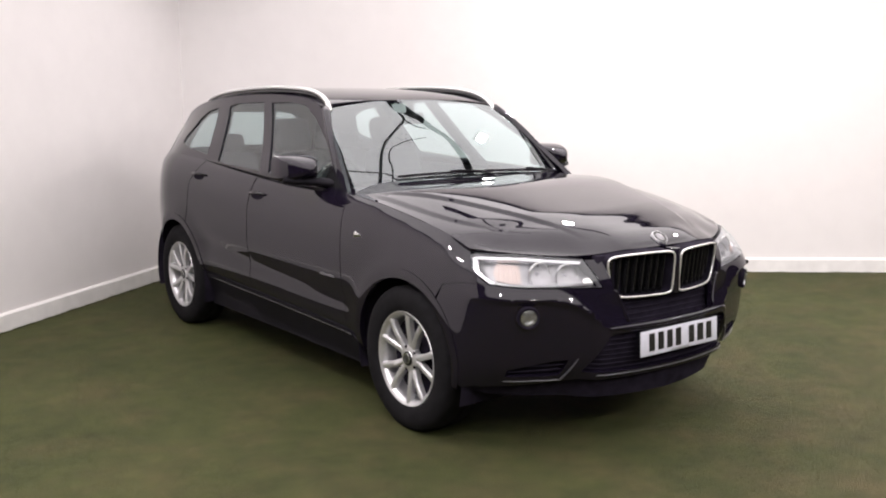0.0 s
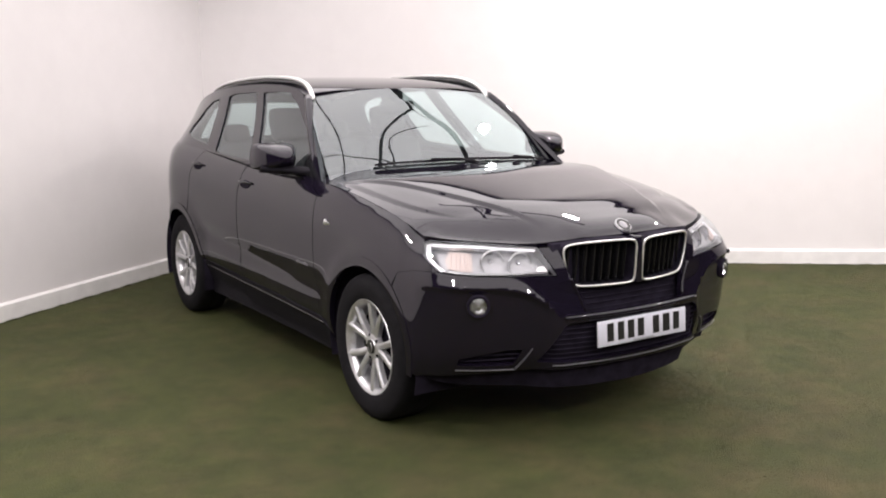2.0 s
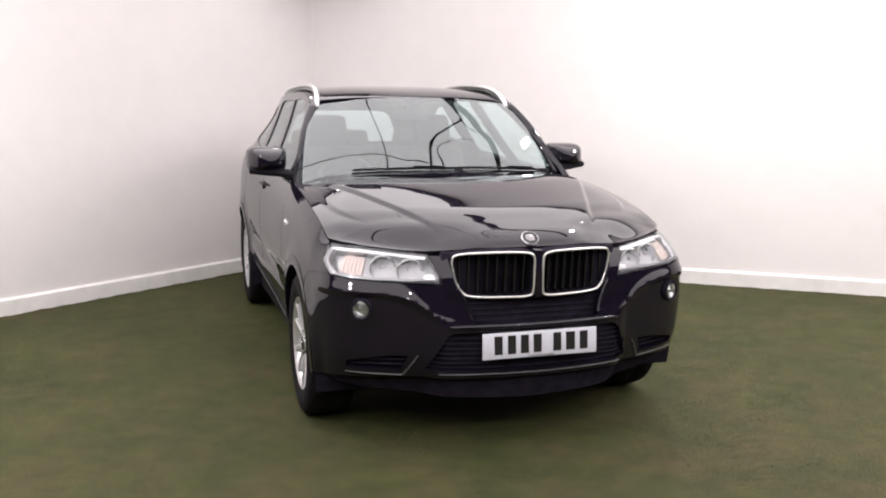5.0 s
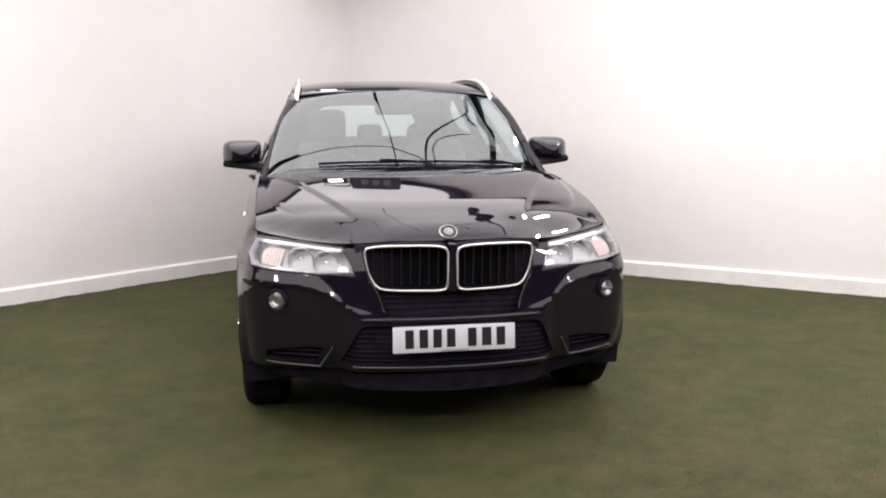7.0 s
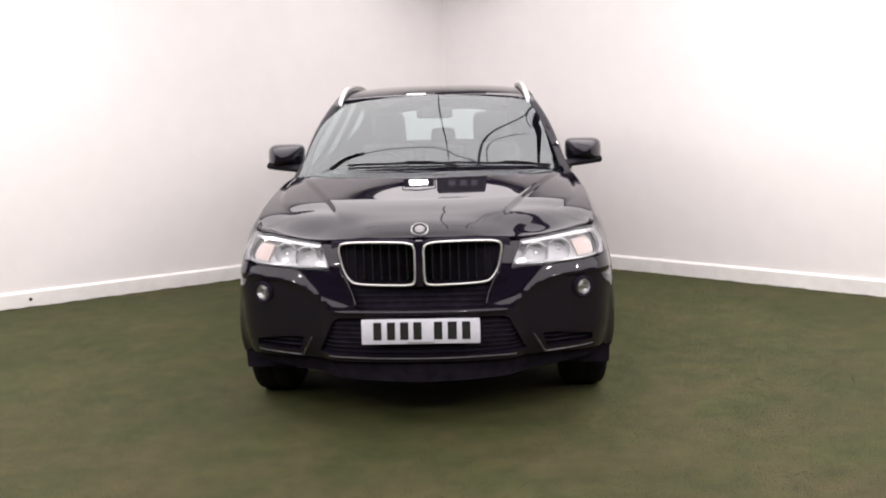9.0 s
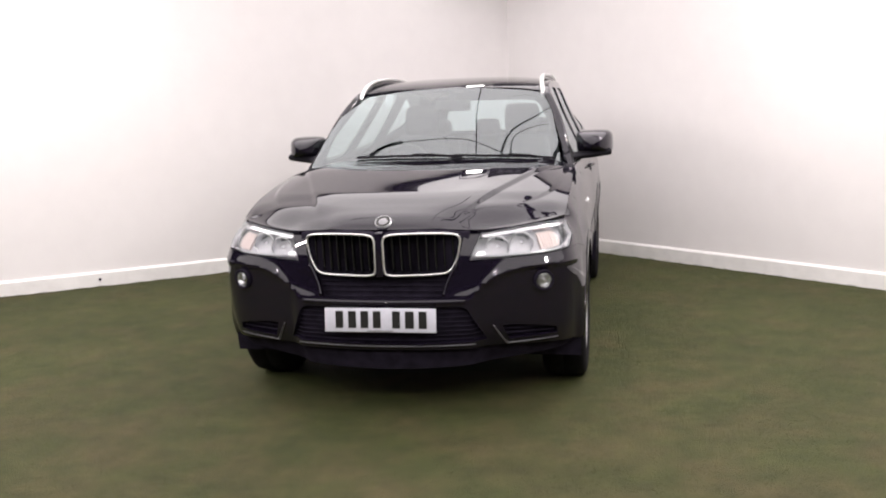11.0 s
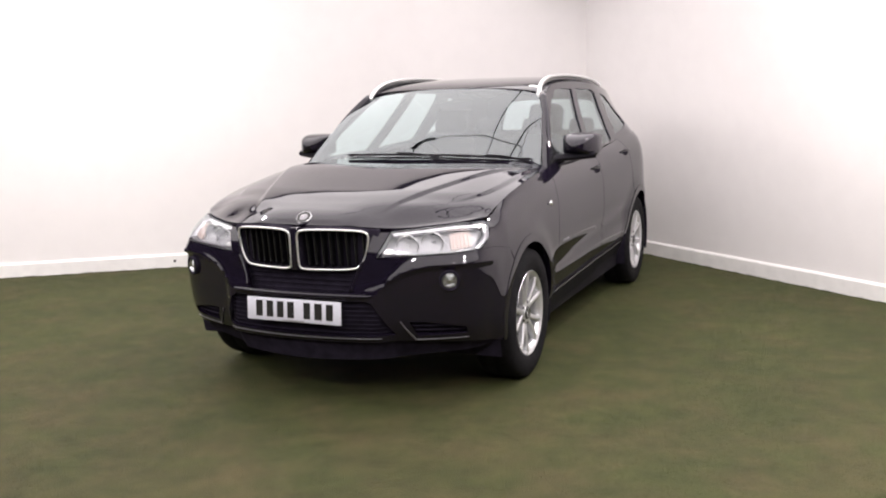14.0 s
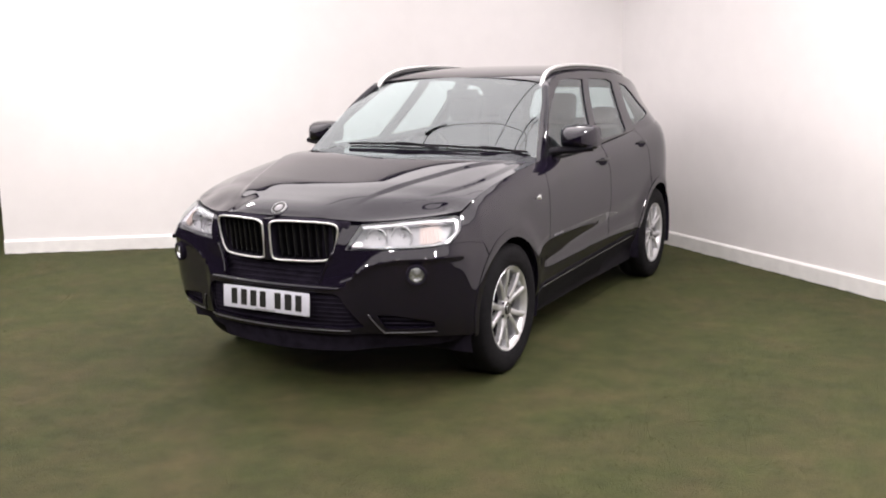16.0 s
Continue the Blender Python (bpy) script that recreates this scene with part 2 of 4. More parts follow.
def patch(bm, outline, fn, step=0.05, holes=(), thick=0.016, side=1, outward=(0, 1.4, 0.6), store=None, lift=0.0, vstep=None):
    """A skin over the outline, given in the surface's own two coordinates and laid on it by fn(u, v), with its rim turned inwards.
    store collects normals for shade()."""
    flat = bmesh.new()
    edges = []
    for ring in (outline, *holes):
        vs = [flat.verts.new((u, v, 0)) for u, v in ring]
        edges += [flat.edges.new((vs[i], vs[(i + 1) % len(vs)])) for i in range(len(vs))]
    bmesh.ops.triangle_fill(flat, use_beauty=True, use_dissolve=False, edges=edges)
    for axis in (0, 1):
        st = (vstep or step) if axis else step
        lo, hi = (f(v.co[axis] for v in flat.verts) for f in (min, max))
        for i in range(1, int((hi - lo) / st) + 1):
            co, no = [0, 0, 0], [0, 0, 0]
            co[axis], no[axis] = lo + i * st, 1
            bmesh.ops.bisect_plane(flat, geom=flat.verts[:] + flat.edges[:] + flat.faces[:], plane_co=co, plane_no=no, dist=1e-5)
    mirror = Matrix.Diagonal((side, 1, 1))
    made, core = {}, Vector(outward)
    e = 1e-3
    for v in flat.verts:
        u, w = v.co.x, v.co.y
        p = Vector(fn(u, w))
        n = (Vector(fn(u + e, w)) - Vector(fn(u - e, w))).cross(Vector(fn(u, w + e)) - Vector(fn(u, w - e)))
        n = n.normalized() if n.length > 1e-12 else Vector((0, 0, 1))
        if n.dot(p - Vector((0, min(max(p.y, -0.2), 3.2), core.z))) < 0:
            n = -n
        p, n = mirror @ (p + lift * n), mirror @ n
        made[v] = (bm.verts.new(p), n)
    for f in flat.faces:
        vs = [made[v] for v in f.verts]
        a = (vs[1][0].co - vs[0][0].co).cross(vs[2][0].co - vs[0][0].co)
        ordered = vs if a.dot(vs[0][1]) >= 0 else vs[::-1]
        try:
            bm.faces.new([q[0] for q in ordered])
        except ValueError:
            continue
        if store is not None:
            for q in ordered:
                store[q[0]] = q[1]
    if thick:
        rim = {}

        def lip(v):
            if v not in rim:
                b, n = made[v]
                rim[v] = (bm.verts.new(b.co - 0.0004 * n), bm.verts.new(b.co - thick * n))
            return rim[v]

        for ed in flat.edges:
            if len(ed.link_faces) == 1:
                a, b = (lip(v) for v in ed.verts)
                bm.faces.new((a[0], b[0], b[1], a[1]))
    flat.free()


def skin(name, bm, store, mat, parent, label=""):
    """A part whose skin is shaded by the surface's own normals."""
    bm.verts.index_update()
    bm.faces.ensure_lookup_table()
    bm.normal_update()
    normals = []
    for f in bm.faces:
        for l in f.loops:
            n = store.get(l.vert)
            normals.append(tuple(n) if n is not None else tuple(f.normal))
    ob = part(name, bm, mat, parent, label, smooth=True)
    ob.data.normals_split_custom_set(normals)
    return ob


def panel(name, outline, fn, mat, parent, label="", sides=(1,), **kw):
    bm, store = bmesh.new(), {}
    for s in sides:
        patch(bm, outline, fn, side=s, store=store, **kw)
    return skin(name, bm, store, mat, parent, label)


def thing(name, label, category, group="", at=None):
    ob = new(name)
    if at:
        ob.matrix_world = at
    return tagged(ob, label, category, group)


# ---- the room ----
WALL_H = 3.08


def wall_frame(angle, dist):
    """Pose whose x runs along a wall and whose y points out through it."""
    a = radians(angle)
    return Matrix.Translation((-math.sin(a) * dist, math.cos(a) * dist, 0)) @ pose(0, 0, 0, 0, 0, angle)


LEFT, RIGHT = wall_frame(37.43, 3.737), wall_frame(-38.97, 3.624)
L_END, L_CORNER = -2.94, 2.90      # along the left wall
R_CORNER, R_END = -2.97, 6.6       # along the right wall


def wall(name, m, a, b, label):
    bm = bmesh.new()
    box(bm, a, b, 0, 0.12, -0.02, WALL_H, m=m)
    part(name, bm, WALL, None, label, kind="structure")
    bm = bmesh.new()
    for x0, x1 in ((a, b),):
        vs = [bm.verts.new(m @ Vector(p)) for p in ((x0, 0.0, 0), (x0, -0.022, 0), (x0, -0.022, 0.11), (x0, -0.012, 0.125), (x0, 0.0, 0.125))]
        ws = [bm.verts.new(m @ Vector(p)) for p in ((x1, 0.0, 0), (x1, -0.022, 0), (x1, -0.022, 0.11), (x1, -0.012, 0.125), (x1, 0.0, 0.125))]
        for i in range(5):
            bm.faces.new((vs[i], vs[(i + 1) % 5], ws[(i + 1) % 5], ws[i]))
        bm.faces.new(vs)
        bm.faces.new(ws)
        bmesh.ops.recalc_face_normals(bm, faces=bm.faces[:])
    return part("baseboard", bm, SKIRT, None, "white gloss skirting board along the studio wall", kind="structure")


board = wall("wall_left", LEFT, L_END, L_CORNER, "plain white painted studio wall with faint marks")
wall("wall_right", RIGHT, R_CORNER, R_END, "plain white painted studio wall in soft car shadow")

# small dark mark on the skirting, shaped as a rimmed disc
bm = bmesh.new()
lathe(bm, [(0.013, 0.0), (0.012, 0.003), (0.009, 0.004), (0.007, 0.001), (0.001, 0.001)], 20, LEFT @ pose(-1.19, -0.0215, 0.060, 0, 0, -90))
part("skirting_mark", bm, DARK, board, "small round dark mark on the skirting", 40)

bm = bmesh.new()
bmesh.ops.create_grid(bm, x_segments=1, y_segments=1, size=11)
part("floor", bm, TURF, None, "short green artificial turf, browner in patches and towards the front", kind="structure")

bm = bmesh.new()
box(bm, -11, 11, -11, 7, WALL_H + 0.012, WALL_H + 0.1)
part("ceiling", bm, DIM, None, "dim hall ceiling", kind="structure")
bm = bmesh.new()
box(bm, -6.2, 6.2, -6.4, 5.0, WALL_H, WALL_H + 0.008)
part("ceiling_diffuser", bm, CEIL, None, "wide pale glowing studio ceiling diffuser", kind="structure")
for name, x0, x1, y0, y1 in (("wall_south", -11, 11, -11, -10.9), ("wall_west", -11, -10.9, -11, 7), ("wall_east", 10.9, 11, -11, 7), ("wall_north", -11, 11, 6.9, 7)):
    bm = bmesh.new()
    box(bm, x0, x1, y0, y1, -0.02, WALL_H)
    part(name, bm, HALL, None, "dim plain hall wall beyond the studio", kind="structure")

# ---- the car: body surfaces ----
# plan outline of the nose from the side (x, y) to the middle, u is its length forwards of y = -0.3
NOSE = np.array(spline([(0.905, -0.1), (0.902, -0.3), (0.888, -0.48), (0.858, -0.585), (0.79, -0.66), (0.66, -0.725), (0.42, -0.805), (0.2, -0.847), (0.0, -0.86), (-0.2, -0.847)], 64)[64:-64])
NOSE_U = -0.3 - np.r_[0, np.cumsum(np.linalg.norm(np.diff(NOSE, axis=0), axis=1))]
U0 = float(NOSE_U[-1])
TAIL = np.array(spline([(0.9, 2.7), (0.892, 2.95), (0.83, 3.2), (0.74, 3.42), (0.63, 3.57), (0.42, 3.67), (0.0, 3.72), (-0.42, 3.68)], 64)[64:-64])
TAIL_U = 2.95 + np.r_[0, np.cumsum(np.linalg.norm(np.diff(TAIL, axis=0), axis=1))]
U1 = float(TAIL_U[-1])
WIDTH = curve((-0.3, 0.902), (0.0, 0.905), (0.4, 0.902), (1.2, 0.893), (2.0, 0.897), (2.75, 0.90), (2.95, 0.892))
SHOULDER = curve((-1.6, 0.885), (-0.8, 0.885), (-0.5, 0.886), (-0.39, 0.905), (-0.25, 0.947), (0.0, 0.998), (0.35, 1.045), (0.7, 1.067), (1.3, 1.09), (2.1, 1.13), (2.8, 1.165), (3.4, 1.17), (4.6, 1.17))
INSET = curve((-0.02, 0.107), (0.0, 0.085), (0.03, 0.058), (0.07, 0.036), (0.12, 0.021), (0.18, 0.010), (0.26, 0.003), (0.36, 0.0), (0.5, 0.002), (0.62, 0.012), (0.72, 0.035), (0.85, 0.09))
LEAN_Z = curve((0.2, 0.10), (0.27, 0.07), (0.34, 0.034), (0.42, 0.006), (0.55, 0.0), (0.66, 0.001), (0.70, 0.005), (0.745, 0.027), (0.78, 0.042), (0.84, 0.08), (0.9, 0.13), (0.95, 0.16))
LEAN_U = curve((U0 - 0.1, 0.62), (U0, 0.62), (U0 + 0.25, 0.7), (U0 + 0.5, 1.0), (-0.62, 1.0), (-0.45, 0.6), (-0.25, 0.0), (0.0, 0.0))
RECESS = curve((0.0, 0.56), (0.40, 0.59), (0.47, 0.63), (0.55, 0.675), (0.66, 0.70), (0.8, 0.706), (1.0, 0.706))
WHEELS = (0.0, 2.735)
HUB = 0.342


def u_of(x):
    """The nose's u at half-width x."""
    return float(np.interp(x, NOSE[::-1, 0], NOSE_U[::-1]))


def side(u, z):
    """The painted body below the windows, right round the car."""
    h = SHOULDER(u) - z
    if u < -0.3:
        x, y = np.interp(u, NOSE_U[::-1], NOSE[::-1, 0]), np.interp(u, NOSE_U[::-1], NOSE[::-1, 1])
        # the tilted band under the headlights sweeps down towards the plate
        low = RECESS(x)
        zt = z + (0.703 - low) * (1 - smoothstep(low, 0.80, z)) * smoothstep(low - 0.09, low - 0.05, z)
        x -= INSET(h) * smoothstep(U0 + 0.35, -0.55, u)
        y += LEAN_Z(zt) * LEAN_U(u)
        # hollow round the fog lamp, under a lip
        top = RECESS(x)
        d = smoothstep(top + 0.012, top - 0.018, z) * smoothstep(0.10, 0.15, z) * smoothstep(0.40, 0.47, x) * smoothstep(-0.42, -0.56, u)
        y, x = y + (0.020 + 0.09 * max(top - z, 0)) * d, x - (0.004 + 0.035 * max(top - z, 0) * smoothstep(0.6, 0.85, x)) * d
    elif u > 2.95:
        x, y = np.interp(u, TAIL_U, TAIL[:, 0]), np.interp(u, TAIL_U, TAIL[:, 1])
        x -= INSET(h) * smoothstep(U1 - 0.1, U1 - 0.5, u)
        y -= 0.10 * smoothstep(0.7, 1.2, z) * smoothstep(3.1, 3.6, u)
    else:
        x, y = WIDTH(u) - INSET(h), u
        y += LEAN_Z(z) * LEAN_U(u)
    for w in WHEELS:
        r = math.hypot(u - w, z - HUB)
        x += 0.012 * math.exp(-((r - 0.405) / 0.075) ** 2) * smoothstep(0.15, 0.35, z)
    # hollow above the sill
    if 0.35 < u < 2.5:
        x -= 0.016 * math.exp(-((z - 0.52 - 0.05 * (u - 0.4)) / 0.06) ** 2) * smoothstep(0.35, 0.6, u) * smoothstep(2.5, 2.2, u)
    return (x, y, z)


HOOD_MID = curve((-0.9, 0.84), (-0.78, 0.886), (-0.74, 0.916), (-0.68, 0.942), (-0.6, 0.958), (-0.4, 0.990), (-0.1, 1.032), (0.2, 1.069), (0.5, 1.090), (0.8, 1.094))
HOOD_FRONT = curve((-0.25, -0.765), (0.0, -0.775), (0.25, -0.765), (0.45, -0.725), (0.575, -0.68), (0.775, -0.585), (0.925, -0.475), (1.0, -0.39), (1.05, -0.34))
HOOD_LIP = curve((-0.3, 0.884), (0.0, 0.886), (0.3, 0.884), (0.575, 0.874), (0.8, 0.886), (0.9, 0.893), (1.0, 0.904), (1.1, 0.912))
HOOD_BACK = curve((-0.2, 0.56), (0.0, 0.555), (0.2, 0.56), (0.5, 0.585), (0.8, 0.64), (1.0, 0.69))


def hood_edge(y):
    return side(y, SHOULDER(y))[0]


EDGE_CREASE = curve((-0.1, 0.40), (0.05, 0.45), (0.14, 0.62), (0.20, 0.78), (0.33, 0.875), (0.57, 0.915), (1.0, 0.93))


def hood_shape(s, y, t):
    a = abs(s)
    ze = SHOULDER(y)
    z = ze + (HOOD_MID(y) + 0.004 - ze) * (1 - a ** 3.8)
    # raised middle, stepping down over two long creases on each side
    c = 0.36 + 0.68 * t
    z += 0.013 * (1 - smoothstep(c, c + 0.045, a)) * smoothstep(0.06, 0.24, t) * smoothstep(0.9, 0.6, t)
    c = EDGE_CREASE(t)
    return z + 0.009 * (1 - smoothstep(c, c + 0.045, a)) * smoothstep(0.16, 0.30, t) * smoothstep(0.95, 0.7, t)


def hood(s, t):
    a = abs(s)
    yf = HOOD_FRONT(a)
    y = yf * (1 - t) + HOOD_BACK(a) * t
    z = hood_shape(s, y, t)
    z += (HOOD_LIP(a) - hood_shape(s, yf, 0)) * (1 - smoothstep(0.0, 0.20, t)) ** 1.5
    z += 0.019 * smoothstep(0.2, 0.72, t) * (1 - smoothstep(0.72, 1.0, a))      # raised rear edge
    return (s * hood_edge(max(y, -0.39)), y, z)


# ---- the car: cabin surfaces ----
ROOF_EDGE = curve((0.4, 0.96), (0.66, 1.10), (0.9, 1.30), (1.1, 1.45), (1.25, 1.522), (1.5, 1.555), (1.9, 1.567), (2.4, 1.553), (2.9, 1.512), (3.2, 1.455), (3.5, 1.37))
ROOF_MID = curve((1.0, 1.47), (1.2, 1.534), (1.4, 1.570), (1.7, 1.596), (2.1, 1.610), (2.6, 1.605), (3.1, 1.575), (3.45, 1.535))


HIP = curve(*[(side(u, SHOULDER(u))[1], side(u, SHOULDER(u))[0]) for u in (2.0, 2.3, 2.6, 2.9, 3.05, 3.2, 3.4, 3.6)])


def cabin(y, z):
    """Side of the cabin above the shoulder."""
    k = (z - 1.09) / 0.43
    x = 0.835 - 0.25 * k + 0.04 * k * k
    if y < 1.55:
        tau = (z - 1.07) / 0.415
        g = min(max((1.55 - y) / (0.85 - 0.44 * tau), 0.0), 1.25) ** 1.7
        x -= max(x - 0.81 + 0.17 * tau, 0.0) * g
    if y > 2.3:
        x -= 0.15 * ((y - 2.3) / 1.1) ** 2
    if y > 2.2:
        h = z - SHOULDER(y)
        x += 0.85 * max(HIP(y) - 0.835 + 0.05 + 0.15 * max((y - 2.3) / 1.1, 0) ** 2, 0) * smoothstep(2.2, 2.9, y) * (1 - smoothstep(-0.05, 0.26, h))
    return (x, y, z)


WS_LOW = curve((-0.2, 0.598), (0.0, 0.595), (0.2, 0.598), (0.5, 0.62), (0.8, 0.67), (1.0, 0.73), (1.1, 0.76))
WS_TOP = curve((-0.2, 1.183), (0.0, 1.18), (0.2, 1.183), (0.6, 1.178), (1.0, 1.155), (1.1, 1.15))


def windscreen(s, t):
    y = WS_LOW(s) * (1 - t) + WS_TOP(s) * t
    bow = 0.03 * math.sin(math.pi * t)
    ze = 1.07 * (1 - t) + 1.485 * t + bow
    xe = 0.775 * (1 - t) + 0.612 * t + 0.4 * bow
    zm = 1.095 * (1 - t) + 1.53 * t + 0.035 * math.sin(math.pi * t)
    return (s * xe, y, ze + (zm - ze) * (1 - abs(s) ** 2.2))


def roof(s, t):
    y = (WS_TOP(s) + 0.004) * (1 - t) + (3.38 - 0.14 * abs(s) ** 2) * t
    ze = ROOF_EDGE(y)
    xe = cabin(y, ze)[0] - 0.004
    return (s * xe, y, ze + (ROOF_MID(y) - ze) * (1 - abs(s) ** 3.6))


def rear_screen(s, t):
    top = roof(s, 1.0)
    y = 3.60 * (1 - t) + (top[1] + 0.004) * t - 0.14 * (1 - t) * abs(s) ** 2
    return (0.66 * s * (1 - t) + top[0] * t, y, 1.12 * (1 - t) + (top[2] - 0.003) * t)


# ---- the car ----
car = thing("car", "black metallic five-door SUV parked on green turf", "car")


def arch(w, r, a0, a1, n=14):
    return [(w + r * math.cos(radians(a0 + (a1 - a0) * i / n)), HUB + r * math.sin(radians(a0 + (a1 - a0) * i / n))) for i in range(n + 1)]


UH_IB, UH_IT, UH_OB, UH_OT = u_of(0.405), u_of(0.455), u_of(0.86), u_of(0.885)
HL = [(UH_IB, 0.747), (UH_IT, 0.862), (u_of(0.62), 0.876), (u_of(0.78), 0.888), (UH_OT, 0.886), (UH_OT + 0.035, 0.878), (UH_OT + 0.0, 0.82), (UH_OB, 0.775), (u_of(0.75), 0.763), (u_of(0.55), 0.753)]
GAP = 0.004

# bumper: half outline, built on both sides
BUMP = [(U0, 0.342), (U0, 0.370), (u_of(0.25), 0.370), (u_of(0.475), 0.372), (u_of(0.43), 0.46), (u_of(0.392), 0.528), (u_of(0.36), 0.543), (U0, 0.545),
        (U0, 0.582), (u_of(0.275), 0.582), (u_of(0.289), 0.592), (u_of(0.303), 0.64), (u_of(0.322), 0.685), (u_of(0.352), 0.74), (u_of(0.376), 0.858),
        (UH_IT - 0.004, 0.858), (UH_IB - 0.006, 0.742), (u_of(0.55), 0.748), (u_of(0.75), 0.758), (UH_OB + 0.007, 0.7715), (-0.44, 0.7665), (-0.298, 0.7425)]
BUMP += arch(0, 0.413, 130, 183) + [(-0.47, 0.305), (u_of(0.80), 0.325), (u_of(0.55), 0.336)]
POCKET = [(u_of(0.572), 0.364), (u_of(0.70), 0.368), (u_of(0.80), 0.374), (u_of(0.795), 0.405), (u_of(0.70), 0.425), (u_of(0.60), 0.438), (u_of(0.545), 0.436)]
panel("front_bumper", BUMP, side, PAINT, car, "glossy black front bumper with open intakes", sides=(1, -1), step=0.03, vstep=0.01, thick=0.032, holes=[POCKET])

DOORS = {}
for s in (1, -1):
    # front wing
    out = [(UH_OT + 0.040, 0.886), (UH_OT + 0.005, 0.82), (UH_OB + 0.006, 0.773), (-0.44, 0.768), (-0.296, 0.744)] + arch(0, 0.413, 128, 0, 18) + [(0.425, 0.35), (0.53, 0.388), (0.55, 0.6), (0.57, 1.0)]
    out += [(y, SHOULDER(y) - 0.001) for y in (0.6, 0.5, 0.35, 0.2, 0.05, -0.1, -0.25, -0.36)]
    panel("front_wing", out, side, PAINT, car, sides=(s,), step=0.035)
    # doors
    out = [(0.536, 0.392), (0.556, 0.6), (0.576, 1.0), (0.6, SHOULDER(0.6))] + [(y, SHOULDER(y)) for y in (0.8, 1.0, 1.2, 1.4, 1.60)] + [(1.64, 0.9), (1.64, 0.415)]
    DOORS[s, "front"] = panel("front_door", out, side, PAINT, car, sides=(s,), step=0.05)
    out = [(1.648, 0.415), (1.648, 0.9), (1.608, SHOULDER(1.608))] + [(y, SHOULDER(y)) for y in (1.8, 2.0, 2.2, 2.36)] + [(2.50, 1.0), (2.52, 0.88)] + arch(2.735, 0.413, 118, 166, 8) + [(2.30, 0.43)]
    DOORS[s, "rear"] = panel("rear_door", out, side, PAINT, car, sides=(s,), step=0.05)
    # quarter panel and bumper corner
    out = [(2.368, SHOULDER(2.36)), (2.508, 1.0), (2.528, 0.885)] + arch(2.735, 0.413, 116, -8, 18) + [(3.3, 0.28), (3.6, 0.30), (3.6, 1.165), (3.2, SHOULDER(3.2)), (2.8, SHOULDER(2.8))]
    panel("quarter_panel", out, side, PAINT, car, sides=(s,), step=0.05)
    # sill
    out = [(0.40, 0.20), (0.42, 0.345), (0.53, 0.386), (1.64, 0.411), (2.31, 0.426), (2.33, 0.30), (2.34, 0.20)]
    panel("sill", out, side, PLASTIC, car, "black plastic sill", sides=(s,), step=0.06, lift=0.006)
    # wheel arch trims
    for w in WHEELS:
        bm, store = bmesh.new(), {}
        patch(bm, arch(w, 0.43, -6, 186, 24) + arch(w, 0.385, 186, -6, 24), side, step=0.04, side=s, store=store, lift=0.003, thick=0.03)
        skin("wheel_arch_trim", bm, store, PAINT, car, "black painted wheel arch lip")
    # cabin side frame with window openings
    wf = [(0.80, 1.10), (1.15, 1.106), (1.49, 1.116), (1.79, 1.515), (1.55, 1.522), (1.37, 1.507), (1.2, 1.435), (1.0, 1.315), (0.80, 1.19)]
    wr = [(1.60, 1.122), (2.17, 1.138), (2.23, 1.155), (2.37, 1.49), (2.28, 1.51), (1.90, 1.52)]
    wq = [(2.42, 1.182), (2.72, 1.207), (2.93, 1.245), (2.945, 1.285), (2.86, 1.40), (2.73, 1.455), (2.55, 1.48)]
    frame_out = [(y, SHOULDER(y) - 0.004) for y in (0.62, 0.9, 1.3, 1.8, 2.3, 2.8, 3.2, 3.42)] + [(3.36, 1.3)] + [(y, ROOF_EDGE(y)) for y in (3.22, 3.0, 2.7, 2.4, 2.1, 1.8, 1.5, 1.35, 1.22, 1.1, 0.95, 0.8, 0.68)]
    rings = [wf, wr, wq]
    bm, store = bmesh.new(), {}
    patch(bm, frame_out, cabin, step=0.05, side=s, holes=rings, store=store, thick=0.03)
    skin("cabin_side_frame", bm, store, PAINT, car, "black window frame and pillars")
    for nm, ring, holder in zip(("front_door_glass", "rear_door_glass", "quarter_glass"), rings, (DOORS[s, "front"], DOORS[s, "rear"], car)):
        cx, cy = (sum(p[i] for p in ring) / len(ring) for i in (0, 1))
        big = [(cx + (p[0] - cx) * 1.03, cy + (p[1] - cy) * 1.03) for p in ring]
        ob = panel(nm, big, cabin, SIDE_GLASS, holder, "tinted side window", sides=(s,), step=0.06, lift=-0.008, thick=0)
        ob.visible_shadow = False

S1 = [(-1.0 + 0.1 * i) for i in range(21)]
panel("bonnet", [(s, 0.004) for s in S1] + [(0.999, 0.5)] + [(s, 1.0) for s in S1[::-1]] + [(-0.999, 0.5)], hood, PAINT, car, "black bonnet with long creases", step=0.0125, vstep=0.0125, outward=(0, 0, 0.4), thick=0.02)
ob = panel("windscreen", [(s, 0) for s in S1] + [(s, 1) for s in S1[::-1]], windscreen, GLASS, car, "raked windscreen", step=0.05, thick=0)
ob.visible_shadow = False
panel("roof", [(s, 0) for s in S1] + [(s, 1) for s in S1[::-1]], roof, PAINT, car, "black roof", step=0.05, thick=0.02)
ob = panel("rear_window", [(-0.76, 0.04), (0.76, 0.04), (0.72, 0.78), (-0.72, 0.78)], rear_screen, GLASS, car, "tinted rear window", step=0.1, thick=0)
ob.visible_shadow = False
